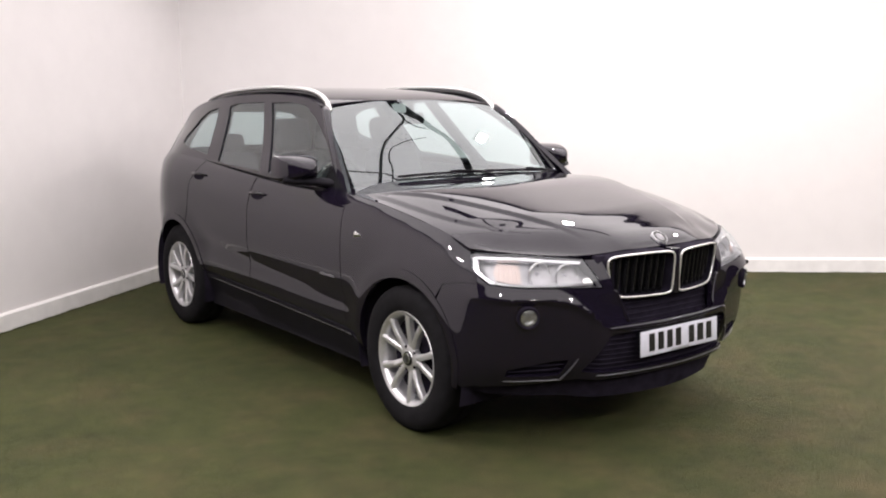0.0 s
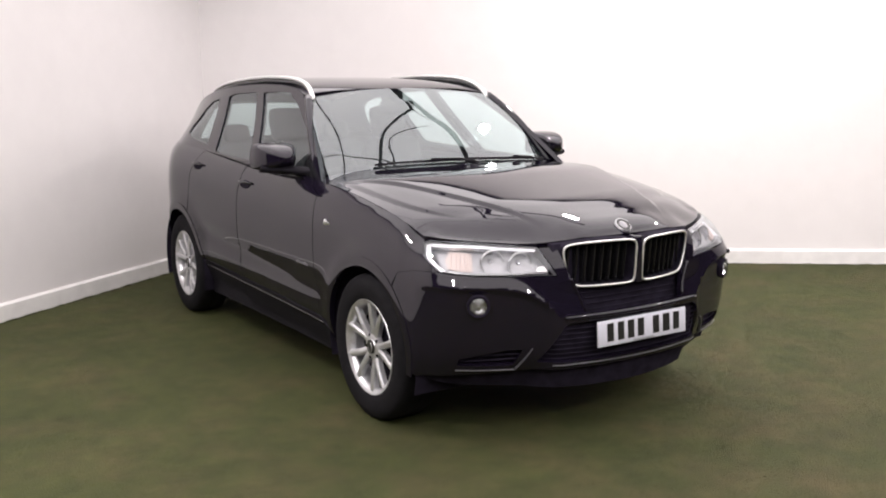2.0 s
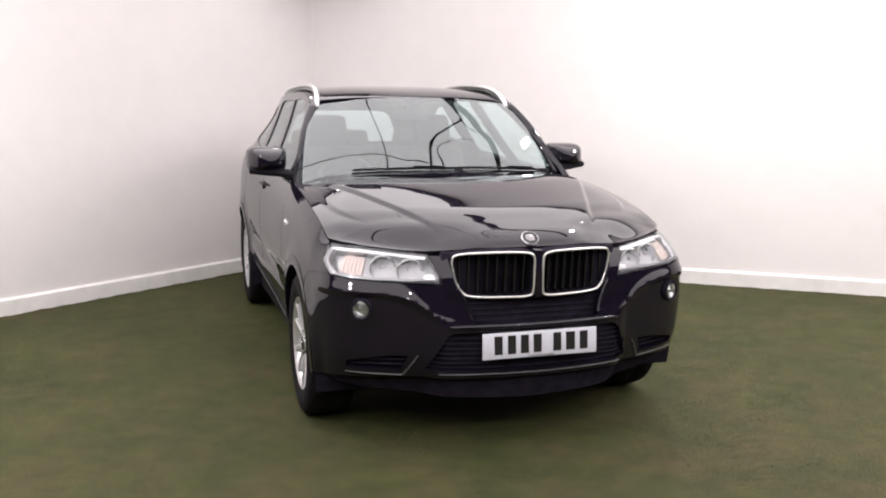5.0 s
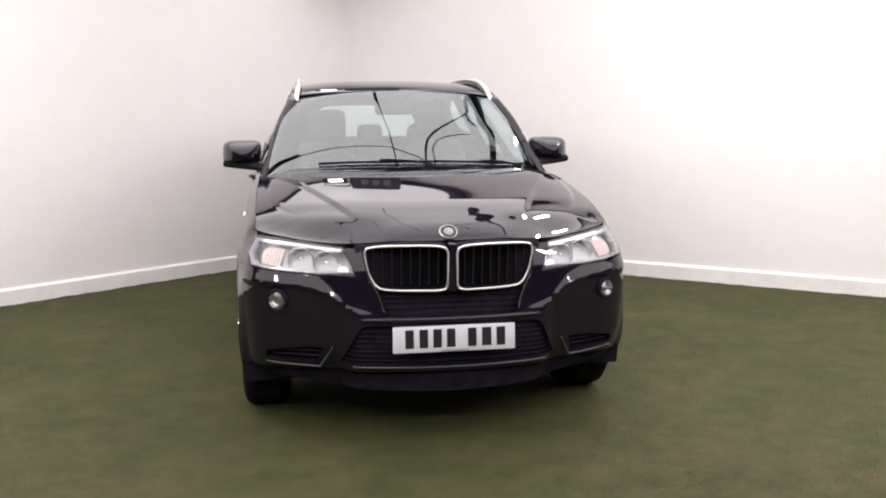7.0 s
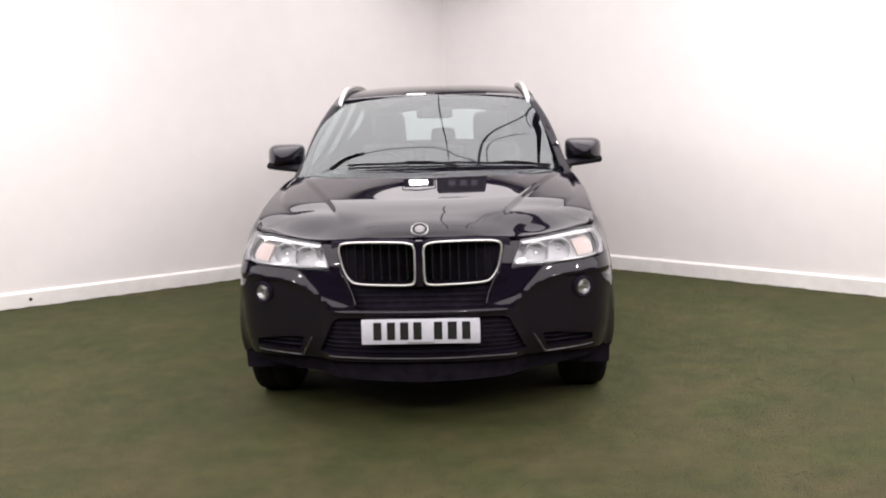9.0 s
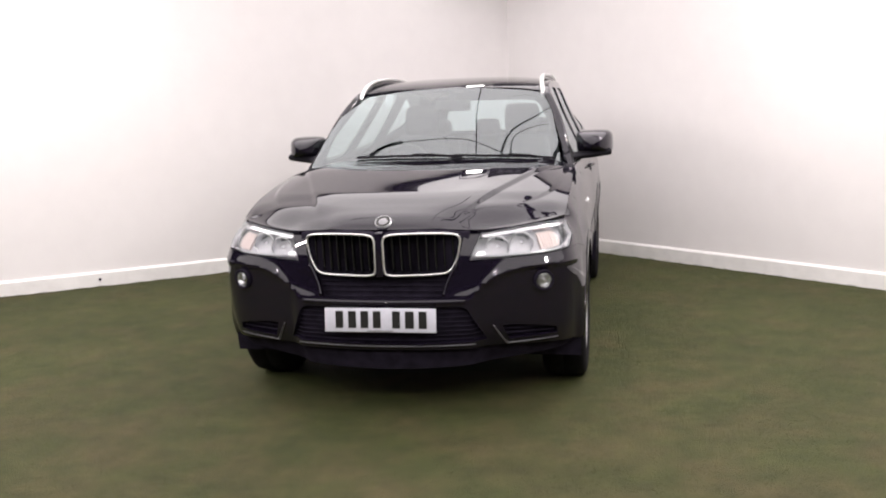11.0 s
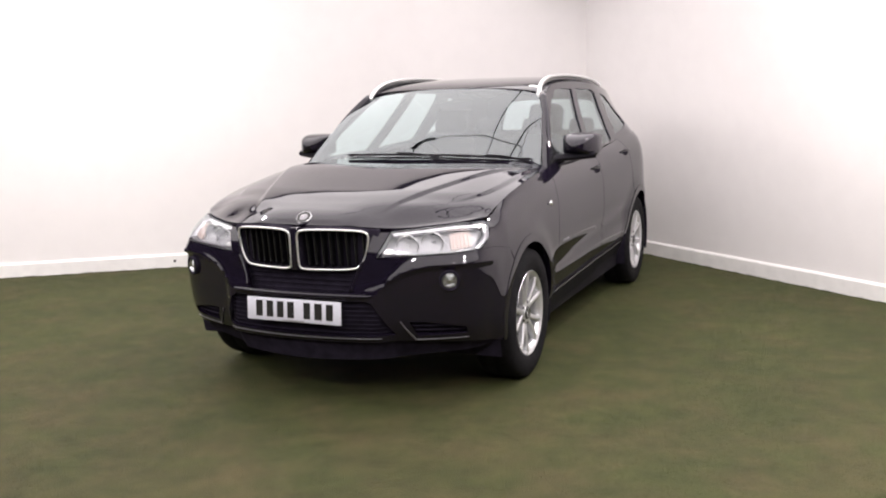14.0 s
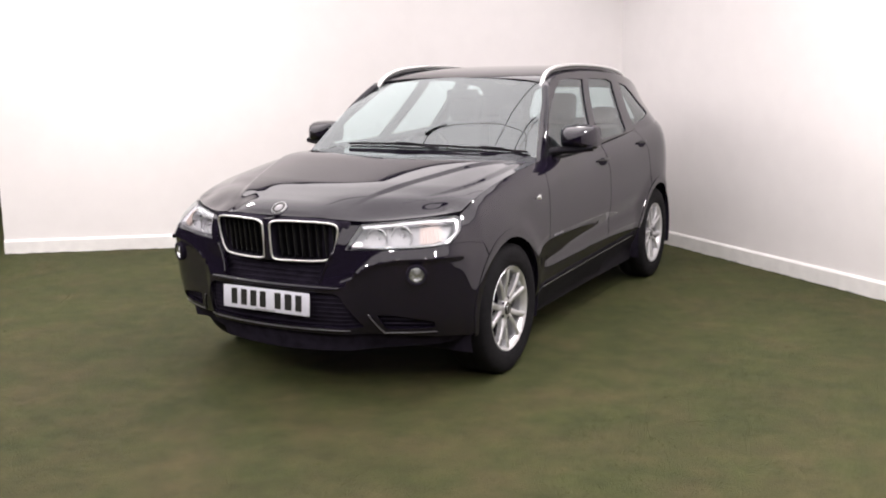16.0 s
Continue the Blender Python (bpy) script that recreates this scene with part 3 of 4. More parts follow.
panel("tailgate_frame", [(-1, 0), (1, 0), (1, 1), (-1, 1)], rear_screen, PAINT, car, step=0.1, holes=[[(-0.74, 0.06), (0.74, 0.06), (0.75, 0.3), (0.69, 0.70), (0.62, 0.76), (-0.62, 0.76), (-0.69, 0.70), (-0.75, 0.3)]])
panel("tailgate", [(3.605, 0.3), (U1, 0.3), (U1, 1.17), (3.605, 1.17)], side, PAINT, car, "plain black tailgate", sides=(1, -1), step=0.06)

# ---- wheels ----
TYRE_R, RIM_R = 0.345, 0.222


def wheel(at):
    """One wheel; local x points outwards, the axle runs along x."""
    w = new("wheel")
    w.parent = car
    w.matrix_basis = at
    bm = bmesh.new()
    lathe(bm, [(0.215, -0.19), (0.26, -0.205), (0.31, -0.205), (0.333, -0.19), (TYRE_R, -0.165), (TYRE_R, -0.105), (0.341, -0.10), (0.341, -0.094), (TYRE_R, -0.09), (TYRE_R, -0.03), (0.338, 0.0), (0.322, 0.012), (0.29, 0.019), (0.255, 0.017), (0.236, 0.011), (0.226, 0.004), (0.218, 0.0)], 64)
    part("tyre", bm, RUBBER, w, "black road tyre", smooth=50)
    bm = bmesh.new()
    lathe(bm, [(0.214, -0.19), (0.205, -0.16), (0.196, -0.03), (0.203, -0.006), (0.214, 0.004), (0.224, 0.008), (0.227, 0.003), (0.224, -0.004)], 64)
    part("rim_barrel", bm, ALLOY, w, smooth=50)
    # shade behind the spokes is put into the disc's near-black colour
    bm = bmesh.new()
    lathe(bm, [(0.196, -0.075), (0.12, -0.07), (0.10, -0.06), (0.005, -0.06)], 40)
    part("brake_disc", bm, DARK, w, "brake disc, near-black to stand for shade", smooth=40)
    # five pairs of spokes
    for k in range(5):
        for d in (-1, 1):
            a = radians(72 * k + 90)
            b0, b1 = a + d * radians(10), a + d * radians(16.5)
            bm = bmesh.new()
            rows = []
            for i in range(7):
                t = i / 6
                r = 0.045 + (0.213 - 0.045) * t
                q = b0 * (1 - t) + b1 * t
                half = 0.0165 - 0.0025 * t + 0.012 * max(0, t - 0.75)
                x = 0.006 - 0.022 * (1 - t) ** 1.6 - 0.004 * t
                c, tn = Vector((0, math.cos(q), math.sin(q))), Vector((0, -math.sin(q), math.cos(q)))
                row = []
                for o, dx in ((-1, -0.03), (-1, -0.006), (-0.55, 0.0), (0.55, 0.0), (1, -0.006), (1, -0.03)):
                    row.append(bm.verts.new(c * r + tn * (o * half) + Vector((x + dx, 0, 0))))
                rows.append(row)
            for r0, r1 in zip(rows, rows[1:]):
                for j in range(5):
                    bm.faces.new((r0[j], r0[j + 1], r1[j + 1], r1[j]))
            bm.faces.new(rows[0])
            bm.faces.new(rows[-1][::-1])
            bmesh.ops.recalc_face_normals(bm, faces=bm.faces[:])
            part("spoke", bm, ALLOY, w, smooth=40)
    bm = bmesh.new()
    lathe(bm, [(0.066, -0.04), (0.064, -0.016), (0.052, -0.011), (0.036, -0.012), (0.034, -0.009)], 32)
    part("hub", bm, ALLOY, w, smooth=40)
    bm = bmesh.new()
    lathe(bm, [(0.034, -0.012), (0.033, -0.004), (0.026, 0.0), (0.001, 0.001)], 28)
    part("hub_cap", bm, INK, w, "black hub cap with silver ring", smooth=40)
    bm = bmesh.new()
    lathe(bm, [(0.026, -0.002), (0.0255, 0.0025), (0.022, 0.0025), (0.0215, -0.002)], 28)
    part("cap_ring", bm, CHROME, w, smooth=40)
    for k in range(5):
        a = radians(72 * k + 54)
        bm = bmesh.new()
        lathe(bm, [(0.0085, -0.03), (0.0085, -0.012), (0.006, -0.009), (0.001, -0.009)], 6, Matrix.Translation((0, 0.056 * math.cos(a), 0.056 * math.sin(a))))
        part("wheel_bolt", bm, DARK, w)
    return w


for y, dy in ((0.0, 0.026), (2.735, 0.0)):
    for s in (1, -1):
        wheel(pose(s * (0.885 if y < 1 else 0.872), y + max(s, 0) * dy, HUB, 0, 0, 0 if s > 0 else 180) @ pose(0, 0, 0, 17 * s + 30 * y, 0, 0))

# inner wheel housings and underbody
for w in WHEELS:
    for s in (1, -1):
        bm = bmesh.new()
        lathe(bm, [(0.42, 0.0), (0.42, -0.30), (0.02, -0.305)], 40)
        bmesh.ops.delete(bm, geom=[v for v in bm.verts if v.co.z < -0.17], context="VERTS")
        bmesh.ops.transform(bm, verts=bm.verts[:], matrix=pose(s * 0.885, w, HUB, 0, 0, 0 if s > 0 else 180))
        part("wheel_housing", bm, DARK, car, smooth=40)
bm = bmesh.new()
box(bm, -0.80, 0.80, 0.45, 2.36, 0.2, 0.34, 0.02)
part("underbody", bm, DARK, car)
bm = bmesh.new()
box(bm, -0.56, 0.56, -0.60, 0.46, 0.33, 0.8, 0.02)
part("engine_bay", bm, DARK, car)
bm = bmesh.new()
box(bm, -0.56, 0.56, 2.35, 3.6, 0.25, 0.75, 0.02)
part("boot_floor", bm, DARK, car)

# ---- lamps, grilles and trim of the car ----
def sub(name, bm, mat, parent, label="", smooth=40):
    return part(name, bm, mat, parent, label, smooth)


def ring_wall(bm, outline, fn, a, b, s):
    """A wall round an outline, between two depths under the surface."""
    e, rows = 1e-3, []
    for u, v in outline:
        p = Vector(fn(u, v))
        n = (Vector(fn(u + e, v)) - Vector(fn(u - e, v))).cross(Vector(fn(u, v + e)) - Vector(fn(u, v - e))).normalized()
        if n.dot(p - Vector((0, min(max(p.y, -0.2), 3.2), 0.6))) < 0:
            n = -n
        rows.append([bm.verts.new(((q.x * s), q.y, q.z)) for q in (p + a * n, p + b * n)])
    for i in range(len(rows)):
        c, d = rows[i], rows[(i + 1) % len(rows)]
        bm.faces.new((c[0], d[0], d[1], c[1]))


def on(fn, u, v, lift=0.0):
    e = 1e-3
    p = Vector(fn(u, v))
    n = (Vector(fn(u + e, v)) - Vector(fn(u - e, v))).cross(Vector(fn(u, v + e)) - Vector(fn(u, v - e))).normalized()
    if n.dot(p - Vector((0, min(max(p.y, -0.2), 3.2), 0.6))) < 0:
        n = -n
    return p + lift * n, n


FORE = Matrix(((0, 1, 0, 0), (-1, 0, 0, 0), (0, 0, 1, 0), (0, 0, 0, 1)))   # local x to world -y


def lamp_bowl(name, at, r, parent, deep=0.05, yaw=0.0, mat=None, bulb=0.42, rim=1.1):
    mat = mat or REFLECTOR
    bm = bmesh.new()
    m = Matrix.Translation(at) @ pose(0, 0, 0, 0, 0, yaw) @ FORE
    lathe(bm, [(r * rim, -0.004), (r * rim, 0.004), (r, 0.006), (r * 0.95, -deep * 0.1), (r * 0.85, -deep * 0.4), (r * 0.7, -deep * 0.66), (r * 0.5, -deep * 0.86), (r * 0.25, -deep)], 18, m)
    bowl = sub(name, bm, mat, parent, "bright faceted round reflector bowl", False)
    bm = bmesh.new()
    tube(bm, [m @ Vector((0.006, r * 1.05 * math.cos(a), r * 1.05 * math.sin(a))) for a in (2 * math.pi * i / 36 for i in range(36))], r * 0.07, 8, closed=True)
    sub("bezel", bm, CHROME, bowl, "chrome bezel ring", True)
    bm = bmesh.new()
    lathe(bm, [(r * bulb * 0.6, -deep * 0.9), (r * bulb * 0.62, -deep * 0.3), (r * bulb * 0.45, -deep * 0.1), (r * 0.03, -deep * 0.05)], 20, m)
    sub("bulb_shield", bm, mat, bowl, "chrome bulb shield", 40)
    bm = bmesh.new()
    tube(bm, [m @ Vector((-deep * 0.62, r * 0.66 * math.cos(a), r * 0.66 * math.sin(a))) for a in (2 * math.pi * i / 32 for i in range(32))], r * 0.07, 8, closed=True)
    sub("shade_ring", bm, TRIM, bowl, "dark ring round the bulb", True)
    return bowl


for s in (1, -1):
    bm, store = bmesh.new(), {}
    patch(bm, HL, side, step=0.05, side=s, store=store, lift=-0.06, thick=0)
    ring_wall(bm, HL, side, -0.001, -0.06, s)
    head = skin("headlight", bm, store, LAMPGREY, car, "clear-lensed headlight with two round bowls and amber indicator")
    lens = panel("lens", HL, side, CLEAR, head, "clear plastic lens", sides=(s,), step=0.04, lift=0.0015, thick=0)
    lens.visible_shadow = False
    for x, z, r in ((0.660, 0.826, 0.050), (0.540, 0.812, 0.050)):
        p, n = on(side, u_of(x), z, -0.042)
        lamp_bowl("bowl", (s * p.x, p.y + 0.005, p.z), r, head, yaw=s * 8)
    back = [(u_of(0.465), 0.768), (u_of(0.49), 0.858), (u_of(0.62), 0.866), (u_of(0.8), 0.876), (UH_OT - 0.005, 0.868), (UH_OB - 0.02, 0.79), (u_of(0.7), 0.772)]
    panel("reflector", back, side, HOUSING, head, "bright reflector behind the lens", sides=(s,), step=0.05, lift=-0.05, thick=0.006)
    # amber indicator and bright surrounds
    amber = [(u_of(0.752), 0.79), (u_of(0.748), 0.83), (u_of(0.752), 0.866), (u_of(0.80), 0.870), (u_of(0.842), 0.872), (u_of(0.852), 0.835), (u_of(0.846), 0.80), (u_of(0.80), 0.792)]
    indicator = panel("indicator", amber, side, AMBER, head, "amber indicator behind clear lens", sides=(s,), step=0.05, lift=-0.035, thick=0.012)
    for x in (0.765, 0.782, 0.799, 0.816, 0.833):
        bm = bmesh.new()
        tube(bm, [on(side, u_of(x), z, -0.034)[0] * Vector((s, 1, 1)) for z in (0.797, 0.83, 0.862)], 0.0028, 6)
        sub("rib", bm, AMBER, indicator)
    inner = [(u_of(0.432), 0.766), (u_of(0.447), 0.792), (u_of(0.475), 0.790), (u_of(0.482), 0.770)]
    panel("inner_reflector", inner, side, BRIGHT, head, "bright lower corner block", sides=(s,), step=0.05, lift=-0.022, thick=0.01)
    brow = [(UH_IT + 0.015, 0.848), (u_of(0.62), 0.862), (u_of(0.78), 0.874), (UH_OT + 0.015, 0.872), (UH_OT + 0.015, 0.882), (u_of(0.78), 0.884), (u_of(0.62), 0.873), (UH_IT + 0.004, 0.860)]
    panel("brow_strip", brow, side, REFLECTOR, head, "bright strip along the top", sides=(s,), step=0.05, lift=-0.012, thick=0.02)
    edge = [(UH_OB - 0.03, 0.782), (UH_OB, 0.779), (UH_OT, 0.822), (UH_OT + 0.024, 0.874), (UH_OT - 0.015, 0.874), (UH_OT - 0.03, 0.825)]
    panel("outer_strip", edge, side, REFLECTOR, head, "bright strip down the outer edge", sides=(s,), step=0.05, lift=-0.012, thick=0.02)
    base = [(u_of(0.43), 0.757), (u_of(0.55), 0.763), (u_of(0.75), 0.772), (u_of(0.85), 0.78), (u_of(0.845), 0.79), (u_of(0.75), 0.781), (u_of(0.55), 0.773), (u_of(0.445), 0.767)]
    panel("lower_strip", base, side, LAMPGREY, head, sides=(s,), step=0.06, lift=-0.02, thick=0.02)
    # fog lamp
    p, n = on(side, u_of(0.735), 0.638, 0.008)
    bm = bmesh.new()
    m = Matrix.Translation((s * p.x, p.y, p.z)) @ Vector((s * n.x, n.y, n.z)).to_track_quat("X", "Z").to_matrix().to_4x4()
    lathe(bm, [(0.050, -0.02), (0.048, 0.006), (0.043, 0.008), (0.036, 0.002), (0.035, -0.03)], 32, m)
    fog = sub("fog_lamp", bm, DARK, car, "round front fog lamp in a black ring")
    bm = bmesh.new()
    lathe(bm, [(0.035, 0.004), (0.029, -0.004), (0.023, 0.003), (0.015, -0.006), (0.010, 0.002), (0.001, 0.005)], 9, m)
    sub("bowl", bm, FOGSILVER, fog, "bright faceted reflector", False)
    bm = bmesh.new()
    lathe(bm, [(0.036, 0.003), (0.027, 0.008), (0.016, 0.011), (0.001, 0.012)], 32, m)
    ob = sub("lens", bm, CLEAR, fog, "", True)
    ob.visible_shadow = False
    # washer cap on the bumper
    p, n = on(side, u_of(0.80), 0.712, 0.002)
    bm = bmesh.new()
    bmesh.ops.create_uvsphere(bm, u_segments=12, v_segments=8, radius=0.012, matrix=Matrix.Translation((s * p.x, p.y, p.z)) @ Matrix.Diagonal((1, 0.5, 1, 1)))
    sub("parking_sensor", bm, PAINT, car, "", True)

# kidney grilles
def kidney_y(x):
    return -0.848 + 0.078 * (x / 0.36) ** 2


KID = spline([(0.020, 0.80), (0.022, 0.852), (0.045, 0.872), (0.12, 0.878), (0.25, 0.876), (0.335, 0.868), (0.360, 0.848), (0.356, 0.80), (0.343, 0.749), (0.316, 0.704), (0.272, 0.688), (0.13, 0.686), (0.045, 0.688), (0.022, 0.71)], 5, True)
for s in (1, -1):
    ring = [Vector((s * x, kidney_y(x) + 0.012 * (0.87 - z) / 0.18, z)) for x, z in KID]
    mid = sum(ring, Vector()) / len(ring)
    bm = bmesh.new()
    tube(bm, ring, 0.0048, 10, closed=True, flat=1.0, up=(0, 1, 0))
    grille = sub("kidney_grille", bm, BRIGHT, car, "chrome-framed grille with dark upright slats", True)
    bm = bmesh.new()
    rows = []
    for d, k in ((0.004, 1.0), (0.10, 0.97)):
        rows.append([bm.verts.new(mid + (p - mid) * k + Vector((0, d, 0))) for p in ring])
    rows.append([bm.verts.new(mid + (p - mid) * 1.10 + Vector((0, 0.02 + 0.05 * smoothstep(0.75, 0.88, p.z), 0))) for p in ring])
    for a, b in ((rows[0], rows[1]), (rows[2], rows[0])):
        for i in range(len(ring)):
            j = (i + 1) % len(ring)
            bm.faces.new((a[i], a[j], b[j], b[i]))
    bm.faces.new(rows[1])
    bmesh.ops.recalc_face_normals(bm, faces=bm.faces[:])
    sub("grille_shroud", bm, DARK, grille, "black grille surround")
    zs = np.array([(x, z) for x, z in KID])
    for i in range(8):
        x = 0.056 + 0.0385 * i
        up, low = zs[(zs[:, 1] > 0.80)], zs[(zs[:, 1] <= 0.80)]
        z1 = float(np.interp(x, *up[np.argsort(up[:, 0])].T)) - 0.006
        z0 = float(np.interp(x, *low[np.argsort(low[:, 0])].T)) + 0.006
        if z1 - z0 < 0.03:
            continue
        bm = bmesh.new()
        y = kidney_y(x)
        box(bm, -0.0035, 0.0035, 0.0, 0.045, z0, z1, 0.002)
        for v in bm.verts:
            v.co.y += 0.12 * (z1 - v.co.z)
        bmesh.ops.transform(bm, verts=bm.verts[:], matrix=Matrix.Translation((s * x, y + 0.022, 0)))
        sub("slat", bm, TRIM, grille)
bm = bmesh.new()
box(bm, -0.018, 0.018, -0.846, -0.78, 0.68, 0.885, 0.006)
sub("grille_divider", bm, PAINT, car, "")

# dark box standing in for shade behind the grille, under the bonnet lip
bm = bmesh.new()
box(bm, -0.40, 0.40, -0.74, -0.70, 0.66, 0.875, 0.01)
sub("grille_shade_box", bm, DARK, car, "dark box standing for the shade behind the grille")

# badge on the bonnet
p = Vector((0, -0.738, 0.921))
m = Matrix.Translation(p) @ Vector((0, -0.62, 0.78)).to_track_quat("X", "Y").to_matrix().to_4x4()
bm = bmesh.new()
lathe(bm, [(0.039, -0.012), (0.039, 0.002), (0.0365, 0.0045), (0.034, 0.003), (0.001, 0.003)], 40, m)
badge = sub("badge", bm, ALLOY, car, "plain round silver and dark badge")
bm = bmesh.new()
lathe(bm, [(0.0355, 0.0035), (0.034, 0.005), (0.0225, 0.005), (0.021, 0.0035)], 40, m)
sub("badge_ring", bm, INK, badge, "dark ring")
bm = bmesh.new()
lathe(bm, [(0.0205, 0.003), (0.018, 0.0055), (0.001, 0.0065)], 40, m)
sub("badge_disc", bm, LAMPGREY, badge, "pale disc", True)

# number plate, its characters as plain bars
bm = bmesh.new()
box(bm, -0.26, 0.26, -0.0035, 0.0035, -0.0555, 0.0555, 0.003)
bmesh.ops.transform(bm, verts=bm.verts[:], matrix=pose(0, -0.872, 0.488, -3, 0, 0))
plate = sub("number_plate", bm, PLATEWHITE, car, "white front plate with dark bars")
for x, w in ((-0.190, 0.036), (-0.130, 0.036), (-0.072, 0.036), (-0.014, 0.036), (0.076, 0.036), (0.138, 0.040), (0.199, 0.036)):
    bm = bmesh.new()
    box(bm, x - w / 2, x + w / 2, -0.0052, -0.003, -0.036, 0.042)
    bmesh.ops.transform(bm, verts=bm.verts[:], matrix=pose(0, -0.872, 0.488, -3, 0, 0))
    sub("character_bar", bm, INK, plate)
bm = bmesh.new()
box(bm, -0.06, 0.06, -0.0048, -0.003, -0.052, -0.046)
bmesh.ops.transform(bm, verts=bm.verts[:], matrix=pose(0, -0.872, 0.488, -3, 0, 0))
sub("small_print_bar", bm, LAMPGREY, plate)
bm = bmesh.new()
box(bm, -0.22, 0.22, -0.858, -0.80, 0.44, 0.54, 0.01)
sub("plate_holder", bm, PLASTIC, car, "")

# lower bumper: dark intakes, ribs, ledge and pale edge lines
bm, store = bmesh.new(), {}
for s in (1, -1):
    patch(bm, [(U0, 0.35), (U0, 0.56), (u_of(0.36), 0.56), (u_of(0.42), 0.53), (u_of(0.52), 0.35)], side, step=0.05, side=s, store=store, lift=-0.03, thick=0.01)
lower = skin("lower_grille", bm, store, DARK, car, "matt black lower air intake")
for i in range(8):
    z = 0.380 + 0.022 * i
    w = 0.478 - 0.0115 * i
    line = [on(side, u_of(abs(x)), z, -0.020)[0] * Vector((-1 if x < 0 else 1, 1, 1)) for x in np.linspace(-w, w, 25)]
    bm = bmesh.new()
    tube(bm, line, 0.0028, 6)
    sub("grille_rib", bm, DARK, lower)
bm, store = bmesh.new(), {}
for s in (1, -1):
    patch(bm, [(U0, 0.565), (U0, 0.682), (u_of(0.345), 0.682), (u_of(0.33), 0.64), (u_of(0.31), 0.565)], side, step=0.05, side=s, store=store, lift=-0.055, thick=0.01)
upper = skin("upper_grille", bm, store, DARK, car, "matt black intake under the grilles")
for i in range(4):
    z = 0.594 + 0.021 * i
    w = 0.292 + 0.006 * i
    line = [on(side, u_of(abs(x)), z, -0.044)[0] * Vector((-1 if x < 0 else 1, 1, 1)) for x in np.linspace(-w, w, 17)]
    bm = bmesh.new()
    tube(bm, line, 0.0026, 6)
    sub("grille_rib", bm, DARK, upper)


def span(x0, x1, z0, z1, lift, n=16):
    out = []
    for i in range(n + 1):
        x, z = x0 + (x1 - x0) * i / n, z0 + (z1 - z0) * i / n
        q = on(side, u_of(abs(x)), z, lift)[0]
        out.append(Vector((math.copysign(q.x, x) if x else q.x, q.y, q.z)))
    return out


bm = bmesh.new()
tube(bm, span(-0.385, 0.385, 0.566, 0.566, 0.000, 36), lambda t: 0.0135 - 0.006 * abs(2 * t - 1) ** 4, 12)
sub("bumper_ledge", bm, PAINT, car, "", True)
bm = bmesh.new()
tube(bm, span(-0.42, 0.42, 0.360, 0.360, 0.003, 30), 0.0026, 8)
sub("lower_lip_line", bm, SILVER, car, "thin silver edge along the lower bumper", True)
